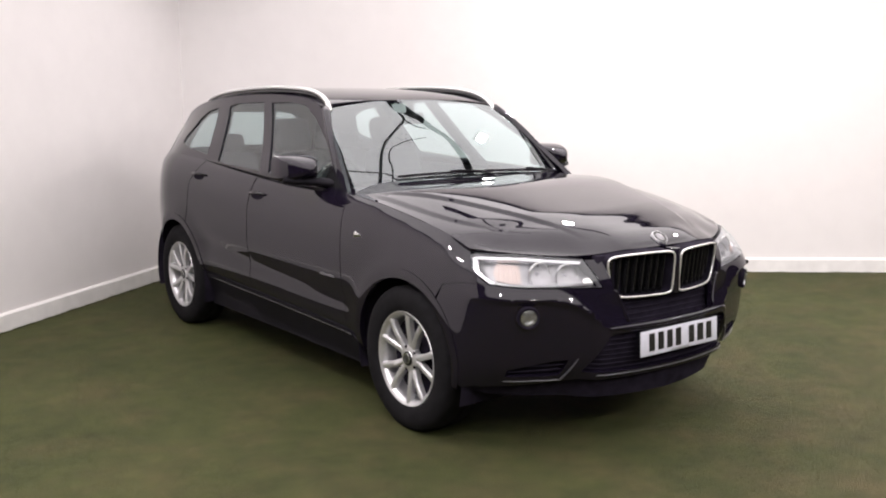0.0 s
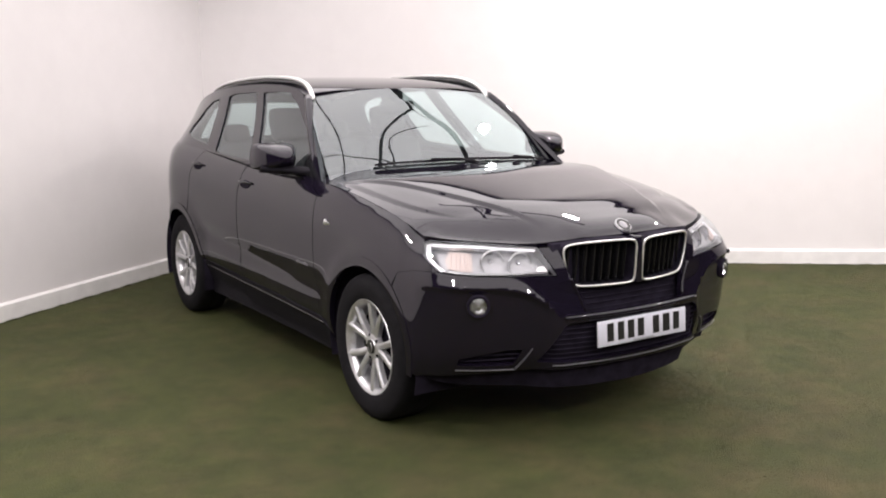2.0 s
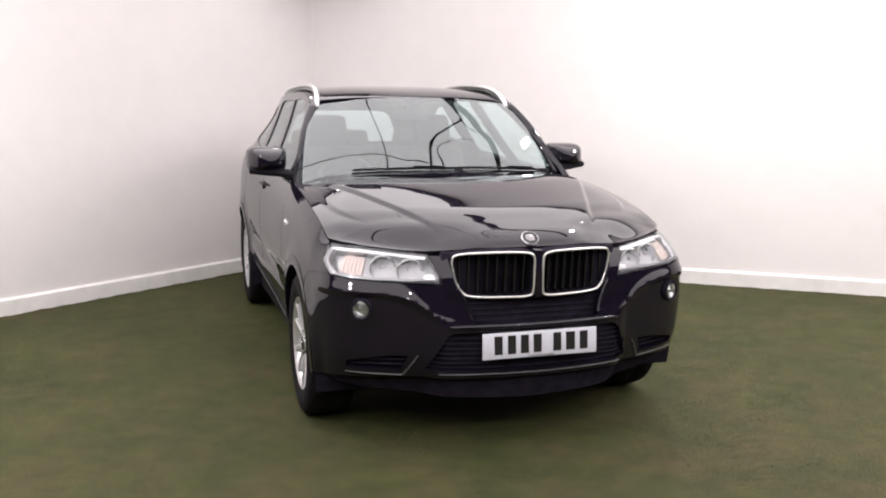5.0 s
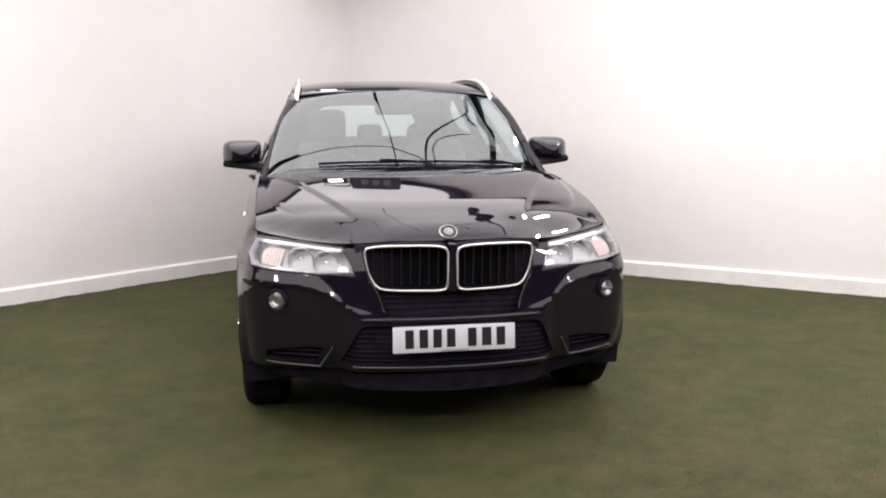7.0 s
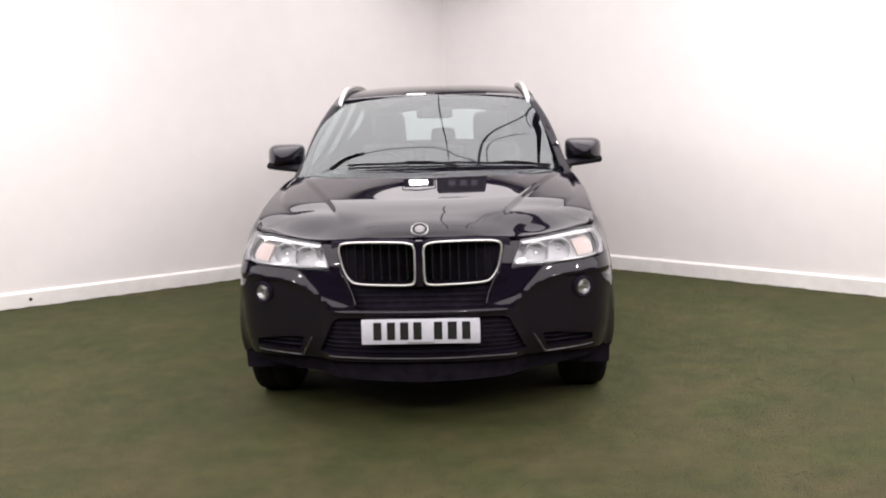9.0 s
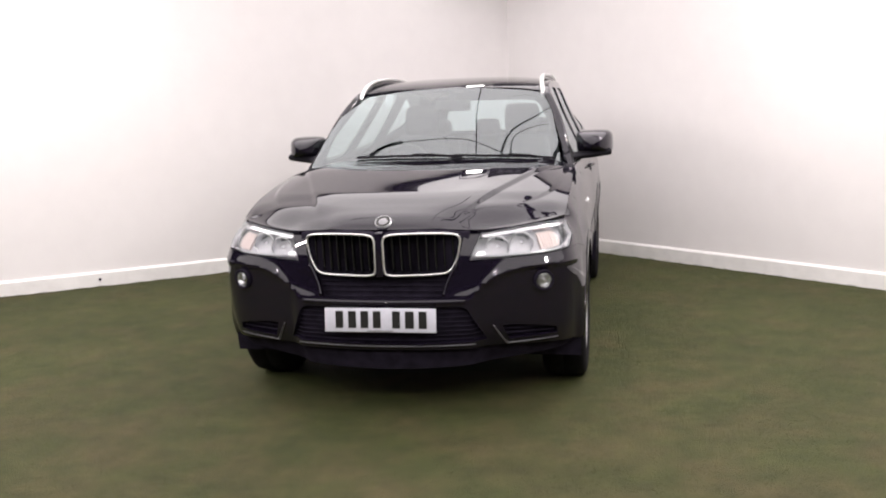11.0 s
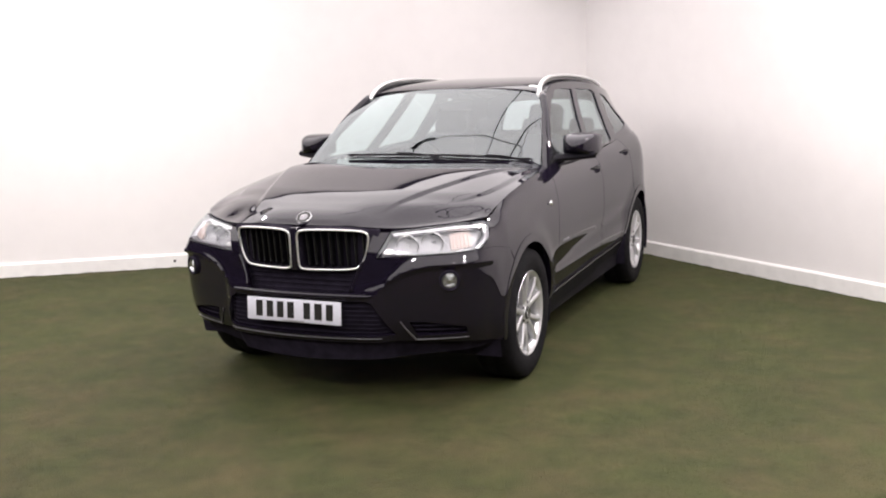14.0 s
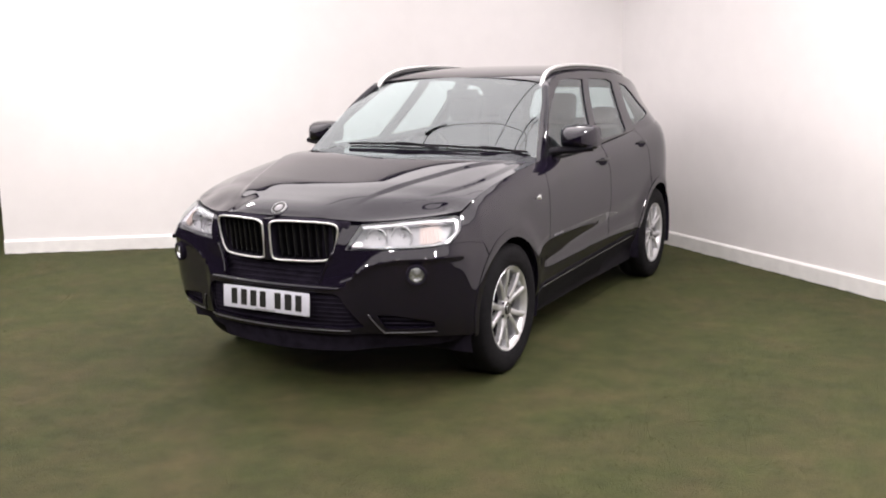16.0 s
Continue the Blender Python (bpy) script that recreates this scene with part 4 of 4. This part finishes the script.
for s in (1, -1):
    bm = bmesh.new()
    tube(bm, span(s * 0.560, s * 0.80, 0.345, 0.354, 0.004), lambda t: 0.0034 * (1 - 0.4 * t), 8)
    sub("lower_lip_line", bm, SILVER, car, "thin silver edge along the lower bumper", True)
    bm = bmesh.new()
    tube(bm, span(s * 0.560, s * 0.505, 0.345, 0.44, 0.004), lambda t: 0.0045 - 0.002 * t, 8)
    sub("intake_fin", bm, SILVER, car, "", True)
    # rounded edge of the recess under the grilles
    bm = bmesh.new()
    line = span(s * 0.289, s * 0.303, 0.590, 0.64, -0.002, 5) + span(s * 0.303, s * 0.322, 0.64, 0.685, -0.002, 5)[1:] + span(s * 0.322, s * 0.345, 0.685, 0.73, -0.002, 5)[1:]
    tube(bm, line, 0.008, 10)
    sub("recess_edge", bm, PAINT, car, "", True)
    # dark back of the outer intake, with two bars across it
    pocket = panel("outer_intake", [(u_of(0.52), 0.35), (u_of(0.82), 0.36), (u_of(0.82), 0.41), (u_of(0.70), 0.44), (u_of(0.52), 0.45)], side, DARK, car, "matt black outer intake", sides=(s,), step=0.05, lift=-0.03, thick=0.01)
    for z in (0.386, 0.410):
        bm = bmesh.new()
        tube(bm, span(s * 0.55, s * 0.79, z, z, -0.016), 0.004, 6)
        sub("intake_bar", bm, DARK, pocket)
    # matt black lower edge
    panel("lower_valance", [(U0, 0.228), (U0, 0.345), (u_of(0.5), 0.34), (u_of(0.8), 0.335), (-0.46, 0.33), (-0.455, 0.29), (u_of(0.80), 0.262), (u_of(0.5), 0.236)], side, DARK, car, "matt black lower bumper edge", sides=(s,), step=0.05, lift=-0.022, thick=0.012)

    # chrome gill with side repeater
    bm = bmesh.new()
    pts = [on(side, y, z, d)[0] for y, z, d in ((0.365, 0.878, 0.002), (0.425, 0.90, 0.002), (0.43, 0.868, 0.002), (0.385, 0.886, 0.010), (0.42, 0.892, 0.010), (0.422, 0.876, 0.010))]
    vs = [bm.verts.new((s * q.x, q.y, q.z)) for q in pts]
    for f in ((0, 1, 4, 3), (1, 2, 5, 4), (2, 0, 3, 5), (3, 4, 5)):
        bm.faces.new([vs[i] for i in f])
    bmesh.ops.recalc_face_normals(bm, faces=bm.faces[:])
    sub("side_repeater", bm, SATIN, car, "small pale triangular side repeater", 30)
    # small silver lettering, unreadable, as bars
    for i in range(6):
        q0 = on(side, 0.63 + 0.026 * i, 0.640, 0.002)[0]
        bm = bmesh.new()
        box(bm, s * q0.x - 0.003, s * q0.x + 0.003, q0.y - 0.006, q0.y + 0.006, q0.z - 0.005, q0.z + (0.010 if i % 3 == 1 else 0.005), 0.001)
        sub("door_badge_bar", bm, LAMPGREY, car)
    # thin pressed edge along the sill
    bm = bmesh.new()
    pts = [on(side, y, 0.366 + 0.018 * (y - 0.45), 0.010)[0] for y in np.linspace(0.47, 2.26, 24)]
    tube(bm, [Vector((s * q.x, q.y, q.z)) for q in pts], 0.005, 8)
    sub("sill_edge", bm, TRIM, car, "thin glossy edge along the sill", True)
    # door handles
    for y, z, door in ((1.53, 0.985, DOORS[s, "front"]), (2.37, 1.045, DOORS[s, "rear"])):
        # the hollow's shade is a flat dark patch laid on the door
        bm, store = bmesh.new(), {}
        patch(bm, [(y + 0.075 * math.cos(a), z + 0.024 * math.sin(a)) for a in (2 * math.pi * i / 20 for i in range(20))], side, step=0.05, side=s, store=store, lift=0.002, thick=0.01)
        skin("handle_shade", bm, store, DARK, door, "flat dark patch standing for the shaded hollow behind the handle")
        bm = bmesh.new()
        line = [on(side, y - 0.095 + 0.19 * t, z + 0.010, 0.003 + 0.024 * math.sin(math.pi * t) ** 0.6)[0] for t in np.linspace(0, 1, 13)]
        tube(bm, [Vector((s * q.x, q.y, q.z)) for q in line], lambda t: 0.0095 - 0.003 * abs(2 * t - 1), 10)
        sub("door_handle", bm, TRIM, door, "glossy black pull handle", True)
    # belt strip under the side windows
    bm = bmesh.new()
    tube(bm, [Vector((s * (cabin(y, SHOULDER(y) + 0.006)[0] + 0.012), y, SHOULDER(y) + 0.004)) for y in np.linspace(0.84, 2.4, 30)], lambda t: 0.0075 * min(1, (1 - t) * 8 + 0.1), 8)
    sub("belt_strip", bm, TRIM, car, "black belt strip", True)
    # roof rail
    pts = [(1.15, -0.008), (1.18, 0.012), (1.26, 0.030), (1.42, 0.040), (1.7, 0.042), (2.1, 0.042), (2.45, 0.040), (2.7, 0.036), (2.88, 0.024), (2.95, 0.0)]
    rail = []
    for y, h in spline(pts, 5):
        z = ROOF_EDGE(y)
        rail.append(Vector((s * (cabin(y, z)[0] - 0.045), y, z + h)))
    bm = bmesh.new()
    tube(bm, rail, 0.0145, 10, flat=0.8)
    rr = sub("roof_rail", bm, SATIN, car, "satin aluminium roof rail", True)
    bm = bmesh.new()
    tube(bm, [q - Vector((s * 0.004, 0, 0.022)) for q in rail[3:-3]], 0.013, 8)
    sub("rail_base", bm, TRIM, rr, "black base strip", True)

    # door mirror
    bm = bmesh.new()
    rows = []
    for i in range(13):
        t = i / 12                       # front to back
        y = 0.82 + 0.215 * t
        k = math.sin(math.pi / 2 * min(1, t * 1.25 + 0.02)) ** 0.55
        cx, cz = 0.907 + 0.012 * t, 1.172 + 0.006 * t
        row = []
        for j in range(28):
            a = 2 * math.pi * j / 28
            c, d = math.cos(a), math.sin(a)
            px = math.copysign(abs(c) ** 0.40, c) * 0.110
            pz = math.copysign(abs(d) ** 0.45, d) * (0.072 if d > 0 else 0.070)
            row.append(bm.verts.new((s * (cx + k * (px - 0.006 * d)), y, cz + k * pz)))
        rows.append(row)
    for a, b in zip(rows, rows[1:]):
        for j in range(28):
            bm.faces.new((a[j], a[(j + 1) % 28], b[(j + 1) % 28], b[j]))
    bm.faces.new(rows[0])
    bm.faces.new(rows[-1])
    bmesh.ops.recalc_face_normals(bm, faces=bm.faces[:])
    mirror_ob = part("door_mirror", bm, PAINT, car, "black door mirror housing", 55)
    bm = bmesh.new()
    box(bm, s * 0.835 if s > 0 else -1.005, 1.005 if s > 0 else -0.835, 1.036, 1.039, 1.117, 1.227, 0.001)
    sub("mirror_glass", bm, CHROME, mirror_ob, "silvered mirror glass", False)
    bm = bmesh.new()
    tube(bm, spline([(s * 1.005, 0.955, 1.124), (s * 0.96, 0.94, 1.118), (s * 0.90, 0.91, 1.112), (s * 0.83, 0.86, 1.107), (s * 0.765, 0.80, 1.10)], 4), lambda t: 0.06 - 0.008 * t, 16, flat=0.42)
    sub("mirror_arm", bm, PLASTIC, mirror_ob, "black plastic mirror arm and base", True)
    bm = bmesh.new()
    patch(bm, [(0.655, 1.072), (0.86, 1.085), (0.86, 1.19)], cabin, step=0.1, side=s, lift=0.004, thick=0.01)
    bmesh.ops.recalc_face_normals(bm, faces=bm.faces[:])
    sub("mirror_sail", bm, TRIM, mirror_ob, "black corner panel", 30)
    # front pillar cover
    bm = bmesh.new()
    pts = []
    for t in np.linspace(0, 1, 14):
        w0 = Vector(windscreen(0.985, t))
        pts.append(Vector((s * (w0.x + 0.012), w0.y + 0.006, w0.z - 0.004)))
    tube(bm, pts, 0.024, 12)
    sub("front_pillar", bm, PAINT, car, "black windscreen pillar", True)

# wipers and scuttle
bm = bmesh.new()
rows = [[], []]
for i in range(21):
    s = -0.98 + 0.098 * i
    b, w0 = Vector(hood(s, 1.0)), Vector(windscreen(s, 0.03))
    rows[0].append(bm.verts.new(b + Vector((0, -0.04, -0.03))))
    rows[1].append(bm.verts.new(w0 + Vector((0, 0.01, -0.012))))
for i in range(20):
    bm.faces.new((rows[0][i], rows[0][i + 1], rows[1][i + 1], rows[1][i]))
ob = sub("scuttle", bm, PLASTIC, car, "black plastic panel below the windscreen")
ob.modifiers.new("thick", "SOLIDIFY").thickness = 0.01


def blade(a, b, pivot):
    bm = bmesh.new()
    pts = [on(windscreen, a[0] + (b[0] - a[0]) * t, a[1] + (b[1] - a[1]) * t, 0.014)[0] for t in np.linspace(0, 1, 18)]
    tube(bm, pts, 0.0068, 8)
    w = sub("wiper", bm, PLASTIC, car, "black windscreen wiper", True)
    bm = bmesh.new()
    q = [on(windscreen, *pivot, 0.012)[0], on(windscreen, (pivot[0] + a[0] + (b[0] - a[0]) * 0.5) / 2, (pivot[1] + a[1]) / 2 + 0.012, 0.03)[0], pts[9] + Vector((0, -0.005, 0.012))]
    tube(bm, q, 0.005, 8)
    sub("arm", bm, PLASTIC, w, "", True)


blade((-0.64, 0.066), (0.20, 0.050), (0.28, 0.0))
blade((0.14, 0.056), (0.90, 0.040), (0.92, 0.0))

# ---- inside the car ----
bm = bmesh.new()
rows = []
for i in range(21):
    s = -1 + 0.1 * i
    f = Vector(windscreen(s * 0.96, 0.05))
    x = f.x
    rows.append([bm.verts.new(p) for p in ((x, f.y + 0.04, 1.02), (x, 1.0, 1.035 - 0.02 * abs(s)), (x, 1.18, 1.03 - 0.02 * abs(s)), (x, 1.25, 0.98), (x, 1.27, 0.6))])
for a, b in zip(rows, rows[1:]):
    for j in range(4):
        bm.faces.new((a[j], a[j + 1], b[j + 1], b[j]))
ob = sub("dashboard", bm, PLASTIC, car, "black dashboard", 50)
ob.modifiers.new("thick", "SOLIDIFY").thickness = 0.02
bm = bmesh.new()
tube(bm, spline([(-0.60, 1.14, 1.02), (-0.52, 1.10, 1.065), (-0.37, 1.09, 1.075), (-0.22, 1.10, 1.065), (-0.14, 1.14, 1.02)], 5), 0.03, 10, flat=0.7)
sub("instrument_hood", bm, PLASTIC, car, "", True)
bm = bmesh.new()
m = Matrix.Translation((-0.37, 1.36, 1.0)) @ pose(0, 0, 0, 65, 0, 0)
tube(bm, [m @ Vector((0.185 * math.cos(a), 0.185 * math.sin(a), 0)) for a in (2 * math.pi * i / 40 for i in range(40))], 0.015, 10, closed=True)
wheel_in = sub("steering_wheel", bm, TRIM, car, "black leather steering wheel", True)
bm = bmesh.new()
box(bm, -0.07, 0.07, -0.06, 0.06, -0.03, 0.02, 0.02, m)
box(bm, -0.18, 0.18, -0.02, 0.02, -0.012, 0.006, 0.005, m)
sub("steering_boss", bm, TRIM, wheel_in)


def seat(x, y, w=0.50, tall=True):
    bm = bmesh.new()
    box(bm, x - w / 2, x + w / 2, y - 0.5, y + 0.05, 0.5, 0.68, 0.05)
    ob = sub("seat", bm, CLOTH, car, "dark cloth car seat", True)
    bm = bmesh.new()
    m = Matrix.Translation((x, y, 0.60)) @ pose(0, 0, 0, -16, 0, 0)
    box(bm, -w / 2, w / 2, -0.07, 0.07, 0, 0.62 if tall else 0.57, 0.055)
    for v in bm.verts:
        v.co.x *= 1 - 0.22 * smoothstep(0.35, 0.62, v.co.z)
    bmesh.ops.transform(bm, verts=bm.verts[:], matrix=m)
    sub("backrest", bm, CLOTH, ob, "", True)
    bm = bmesh.new()
    box(bm, -0.125 if tall else -0.1, 0.125 if tall else 0.1, -0.05, 0.06, 0.63 if tall else 0.585, 0.845 if tall else 0.715, 0.045, m)
    sub("headrest", bm, CLOTH, ob, "", True)
    for d in (-0.06, 0.06):
        bm = bmesh.new()
        tube(bm, [m @ Vector((d, 0, 0.58)), m @ Vector((d, 0, 0.68))], 0.006, 8)
        sub("headrest_post", bm, CHROME, ob, "", True)


seat(-0.37, 1.82)
seat(0.37, 1.82)
for x in (-0.40, 0.0, 0.40):
    seat(x, 2.72, 0.40, False)
bm = bmesh.new()
box(bm, -0.115, 0.115, 1.225, 1.255, 1.385, 1.455, 0.014)
box(bm, -0.02, 0.02, 1.20, 1.235, 1.44, 1.525, 0.004)
sub("inside_mirror", bm, TRIM, car, "")
panel("headliner", [(-0.97, 0.03), (0.97, 0.03), (0.97, 0.97), (-0.97, 0.97)], roof, HEADLINER, car, "grey roof lining", step=0.1, lift=-0.03, thick=0)
for s in (1, -1):
    bm = bmesh.new()
    box(bm, s * 0.79 - 0.015, s * 0.79 + 0.015, 0.75, 2.9, 0.4, 1.08, 0.01)
    sub("inner_door_trim", bm, PLASTIC, car, "")

# ---- ceiling lamps ----
LAMP_GLOW = material("lamp_diffuser", (0.9, 0.9, 0.88), 0.4, emit=(1.0, 0.97, 0.94, 14.0))
LAMP_CASE = material("white_lamp_case", (0.75, 0.75, 0.74), 0.4, grain=0.03, grain_scale=30)


def ceiling_lamp(x, y, turn, watts, sx=0.27, sy=0.13):
    if watts < 20:
        sx, sy = 0.18, 0.09
    m = pose(x, y, WALL_H, 0, 0, turn)
    bm = bmesh.new()
    box(bm, -sx / 2 - 0.02, sx / 2 + 0.02, -sy / 2 - 0.02, sy / 2 + 0.02, -0.04, -0.001, 0.006, m)
    lamp = part("ceiling_lamp", bm, LAMP_CASE)
    tagged(lamp, "small white ceiling floodlight, switched on; those in front added as fill", "ceiling lamp", "ceiling lamps")
    bm = bmesh.new()
    box(bm, -sx / 2, sx / 2, -sy / 2, sy / 2, -0.044, -0.0405, 0.0, m)
    part("diffuser", bm, LAMP_GLOW, lamp, "glowing white diffuser")
    if watts:
        area_lamp("lamp_light", x, y, WALL_H - 0.05, sx, sy, watts).rotation_euler[2] = radians(turn)


for x, y, turn, watts in LAMPS:
    ceiling_lamp(x, y, turn, watts)


# ---- cables under the ceiling ----
def cable(points, r, label="black cable slung under the ceiling"):
    bm = bmesh.new()
    tube(bm, spline(points, 8), r, 8)
    tagged(part("cable", bm, CABLE, None, "", True), label, "cable", "ceiling cables")


top = WALL_H - 0.035
for r, label, line in (
        (0.017, "", [(0.85, 2.25), (0.89, 1.98), (0.93, 1.68), (0.78, 1.44), (0.58, 1.16), (0.50, 0.95), (0.48, 0.70), (0.47, 0.40)]),
        (0.012, "", [(0.93, 1.68), (0.98, 1.46), (1.10, 1.34)]),
        (0.048, "thick bundle of black cables under the ceiling", [(0.84, 2.2), (0.96, 1.98), (1.06, 1.70), (1.13, 1.42), (1.27, 1.22), (1.37, 1.02), (1.46, 0.77), (1.50, 0.40)]),
        (0.008, "", [(0.61, 0.40), (0.61, 0.69), (0.57, 0.85), (0.63, 1.01), (0.85, 1.13), (1.05, 1.17)]),
        (0.007, "", [(0.02, 2.3), (0.0, 2.1), (0.03, 1.5), (0.08, 1.0), (0.12, 0.66), (0.14, 0.30)]),
        (0.007, "", [(-1.05, 0.60), (-0.90, 0.82), (-0.60, 0.89), (-0.30, 0.90), (0.0, 0.87), (0.25, 0.76), (0.60, 0.63), (0.75, 0.45)]),
        (0.028, "", [(-1.0, 0.76), (-0.86, 0.85), (-0.70, 0.89)])):
    n = len(line) - 1
    cable([(x, y, top - 0.03 * math.sin(math.pi * i / n)) for i, (x, y) in enumerate(line)], r, label or "black cable slung under the ceiling")

# dark line where the walls meet the ceiling, and the box in the corner
for m, a, b in ((LEFT, L_END + 0.05, L_CORNER - 0.12), (RIGHT, R_CORNER + 0.12, R_END - 0.1)):
    line = [m @ Vector((a + (b - a) * i / 12, -0.035, WALL_H - 0.05 - 0.012 * math.sin(1.7 * i))) for i in range(13)]
    cable(line, 0.034, "black cable run along the top of the studio wall")
bm = bmesh.new()
box(bm, -0.12, 0.42, 4.00, 4.26, WALL_H - 0.36, WALL_H - 0.01, 0.02)
corner_box = part("junction_box", bm, CABLE, None)
tagged(corner_box, "black junction box fixed high in the corner", "junction box")
for i in range(3):
    bm = bmesh.new()
    box(bm, 0.0 + 0.12 * i, 0.07 + 0.12 * i, 3.994, 4.00, WALL_H - 0.24, WALL_H - 0.12, 0.002)
    part("cover_plate", bm, SILVER, corner_box)

# floodlight in the corner, tilted down over the car
AIM, FLOOD = (0.6, -4.5, 0.0), (-0.30, 4.02, 2.86)
m = look(FLOOD, AIM)
bm = bmesh.new()
box(bm, -0.15, 0.15, -0.11, 0.11, 0.006, 0.10, 0.015, m)
flood = part("corner_floodlight", bm, CABLE, None)
tagged(flood, "black corner floodlight on a bracket, switched on", "floodlight")
bm = bmesh.new()
box(bm, -0.09, 0.09, -0.055, 0.055, 0.0, 0.005, 0.0, m)
part("lens", bm, LAMP_GLOW, flood, "glowing white lens")
bm = bmesh.new()
top_pin = Vector((-0.30, 4.10, WALL_H - 0.002))
tube(bm, [m @ Vector((-0.165, 0, 0.05)), m @ Vector((-0.165, 0.15, 0.05)), top_pin, m @ Vector((0.165, 0.15, 0.05)), m @ Vector((0.165, 0, 0.05))], 0.009, 8)
part("bracket", bm, CABLE, flood, "", True)

# ---- turf pile ----
def turf_pile(count, x0, x1, y0, y1):
    """Short upright blades, thinned out towards the edges of the seen floor."""
    rng = np.random.default_rng(7)
    p = np.stack([rng.uniform(x0, x1, count), rng.uniform(y0, y1, count), np.zeros(count)], 1)
    keep = np.ones(count, bool)
    for m in (LEFT, RIGHT):
        inv = np.array(m.inverted())
        keep &= (p @ inv[1, :3] + inv[1, 3]) < -0.025
    p = p[keep]
    h = rng.uniform(0.002, 0.006, len(p))
    # longer frayed blades along the foot of the walls, in clumps
    for m, x0, x1 in ((LEFT, L_END, L_CORNER - 0.05), (RIGHT, R_CORNER + 0.05, R_END)):
        u = rng.uniform(x0, x1, 9000)
        tall = np.clip(0.5 + 0.5 * np.sin(u * 7.3) * np.sin(u * 17.9 + 1.0) + 0.3 * np.sin(u * 41.0), 0.1, 1)
        mat = np.array(m)
        q = np.stack([u, -0.026 - 0.03 * rng.random(9000) ** 2, np.zeros(9000)], 1)
        p = np.concatenate([p, q @ mat[:3, :3].T + mat[:3, 3]])
        h = np.concatenate([h, tall * rng.uniform(0.004, 0.016, 9000)])
    k = len(p)
    a, lean = rng.uniform(0, 2 * np.pi, k), rng.uniform(0, 2 * np.pi, k)
    w = rng.uniform(0.0012, 0.0022, k)
    across = np.stack([np.cos(a), np.sin(a), np.zeros(k)], 1) * w[:, None]
    run = np.minimum(h * 1.8, 0.011)
    tip = np.stack([np.cos(lean) * run, np.sin(lean) * run, h], 1)
    verts = np.concatenate([p - across, p + across, p + tip], 1).reshape(-1, 3)
    me = bpy.data.meshes.new("turf_pile")
    me.vertices.add(3 * k)
    me.vertices.foreach_set("co", verts.ravel())
    me.loops.add(3 * k)
    me.loops.foreach_set("vertex_index", np.arange(3 * k))
    me.polygons.add(k)
    me.polygons.foreach_set("loop_start", np.arange(0, 3 * k, 3))
    me.update(calc_edges=True)
    me.materials.append(TURF)
    tagged(new("turf_pile", me), "short green pile of the artificial turf", "artificial grass", kind="stuff")


turf_pile(420000, -6.0, 6.5, -4.2, 4.7)
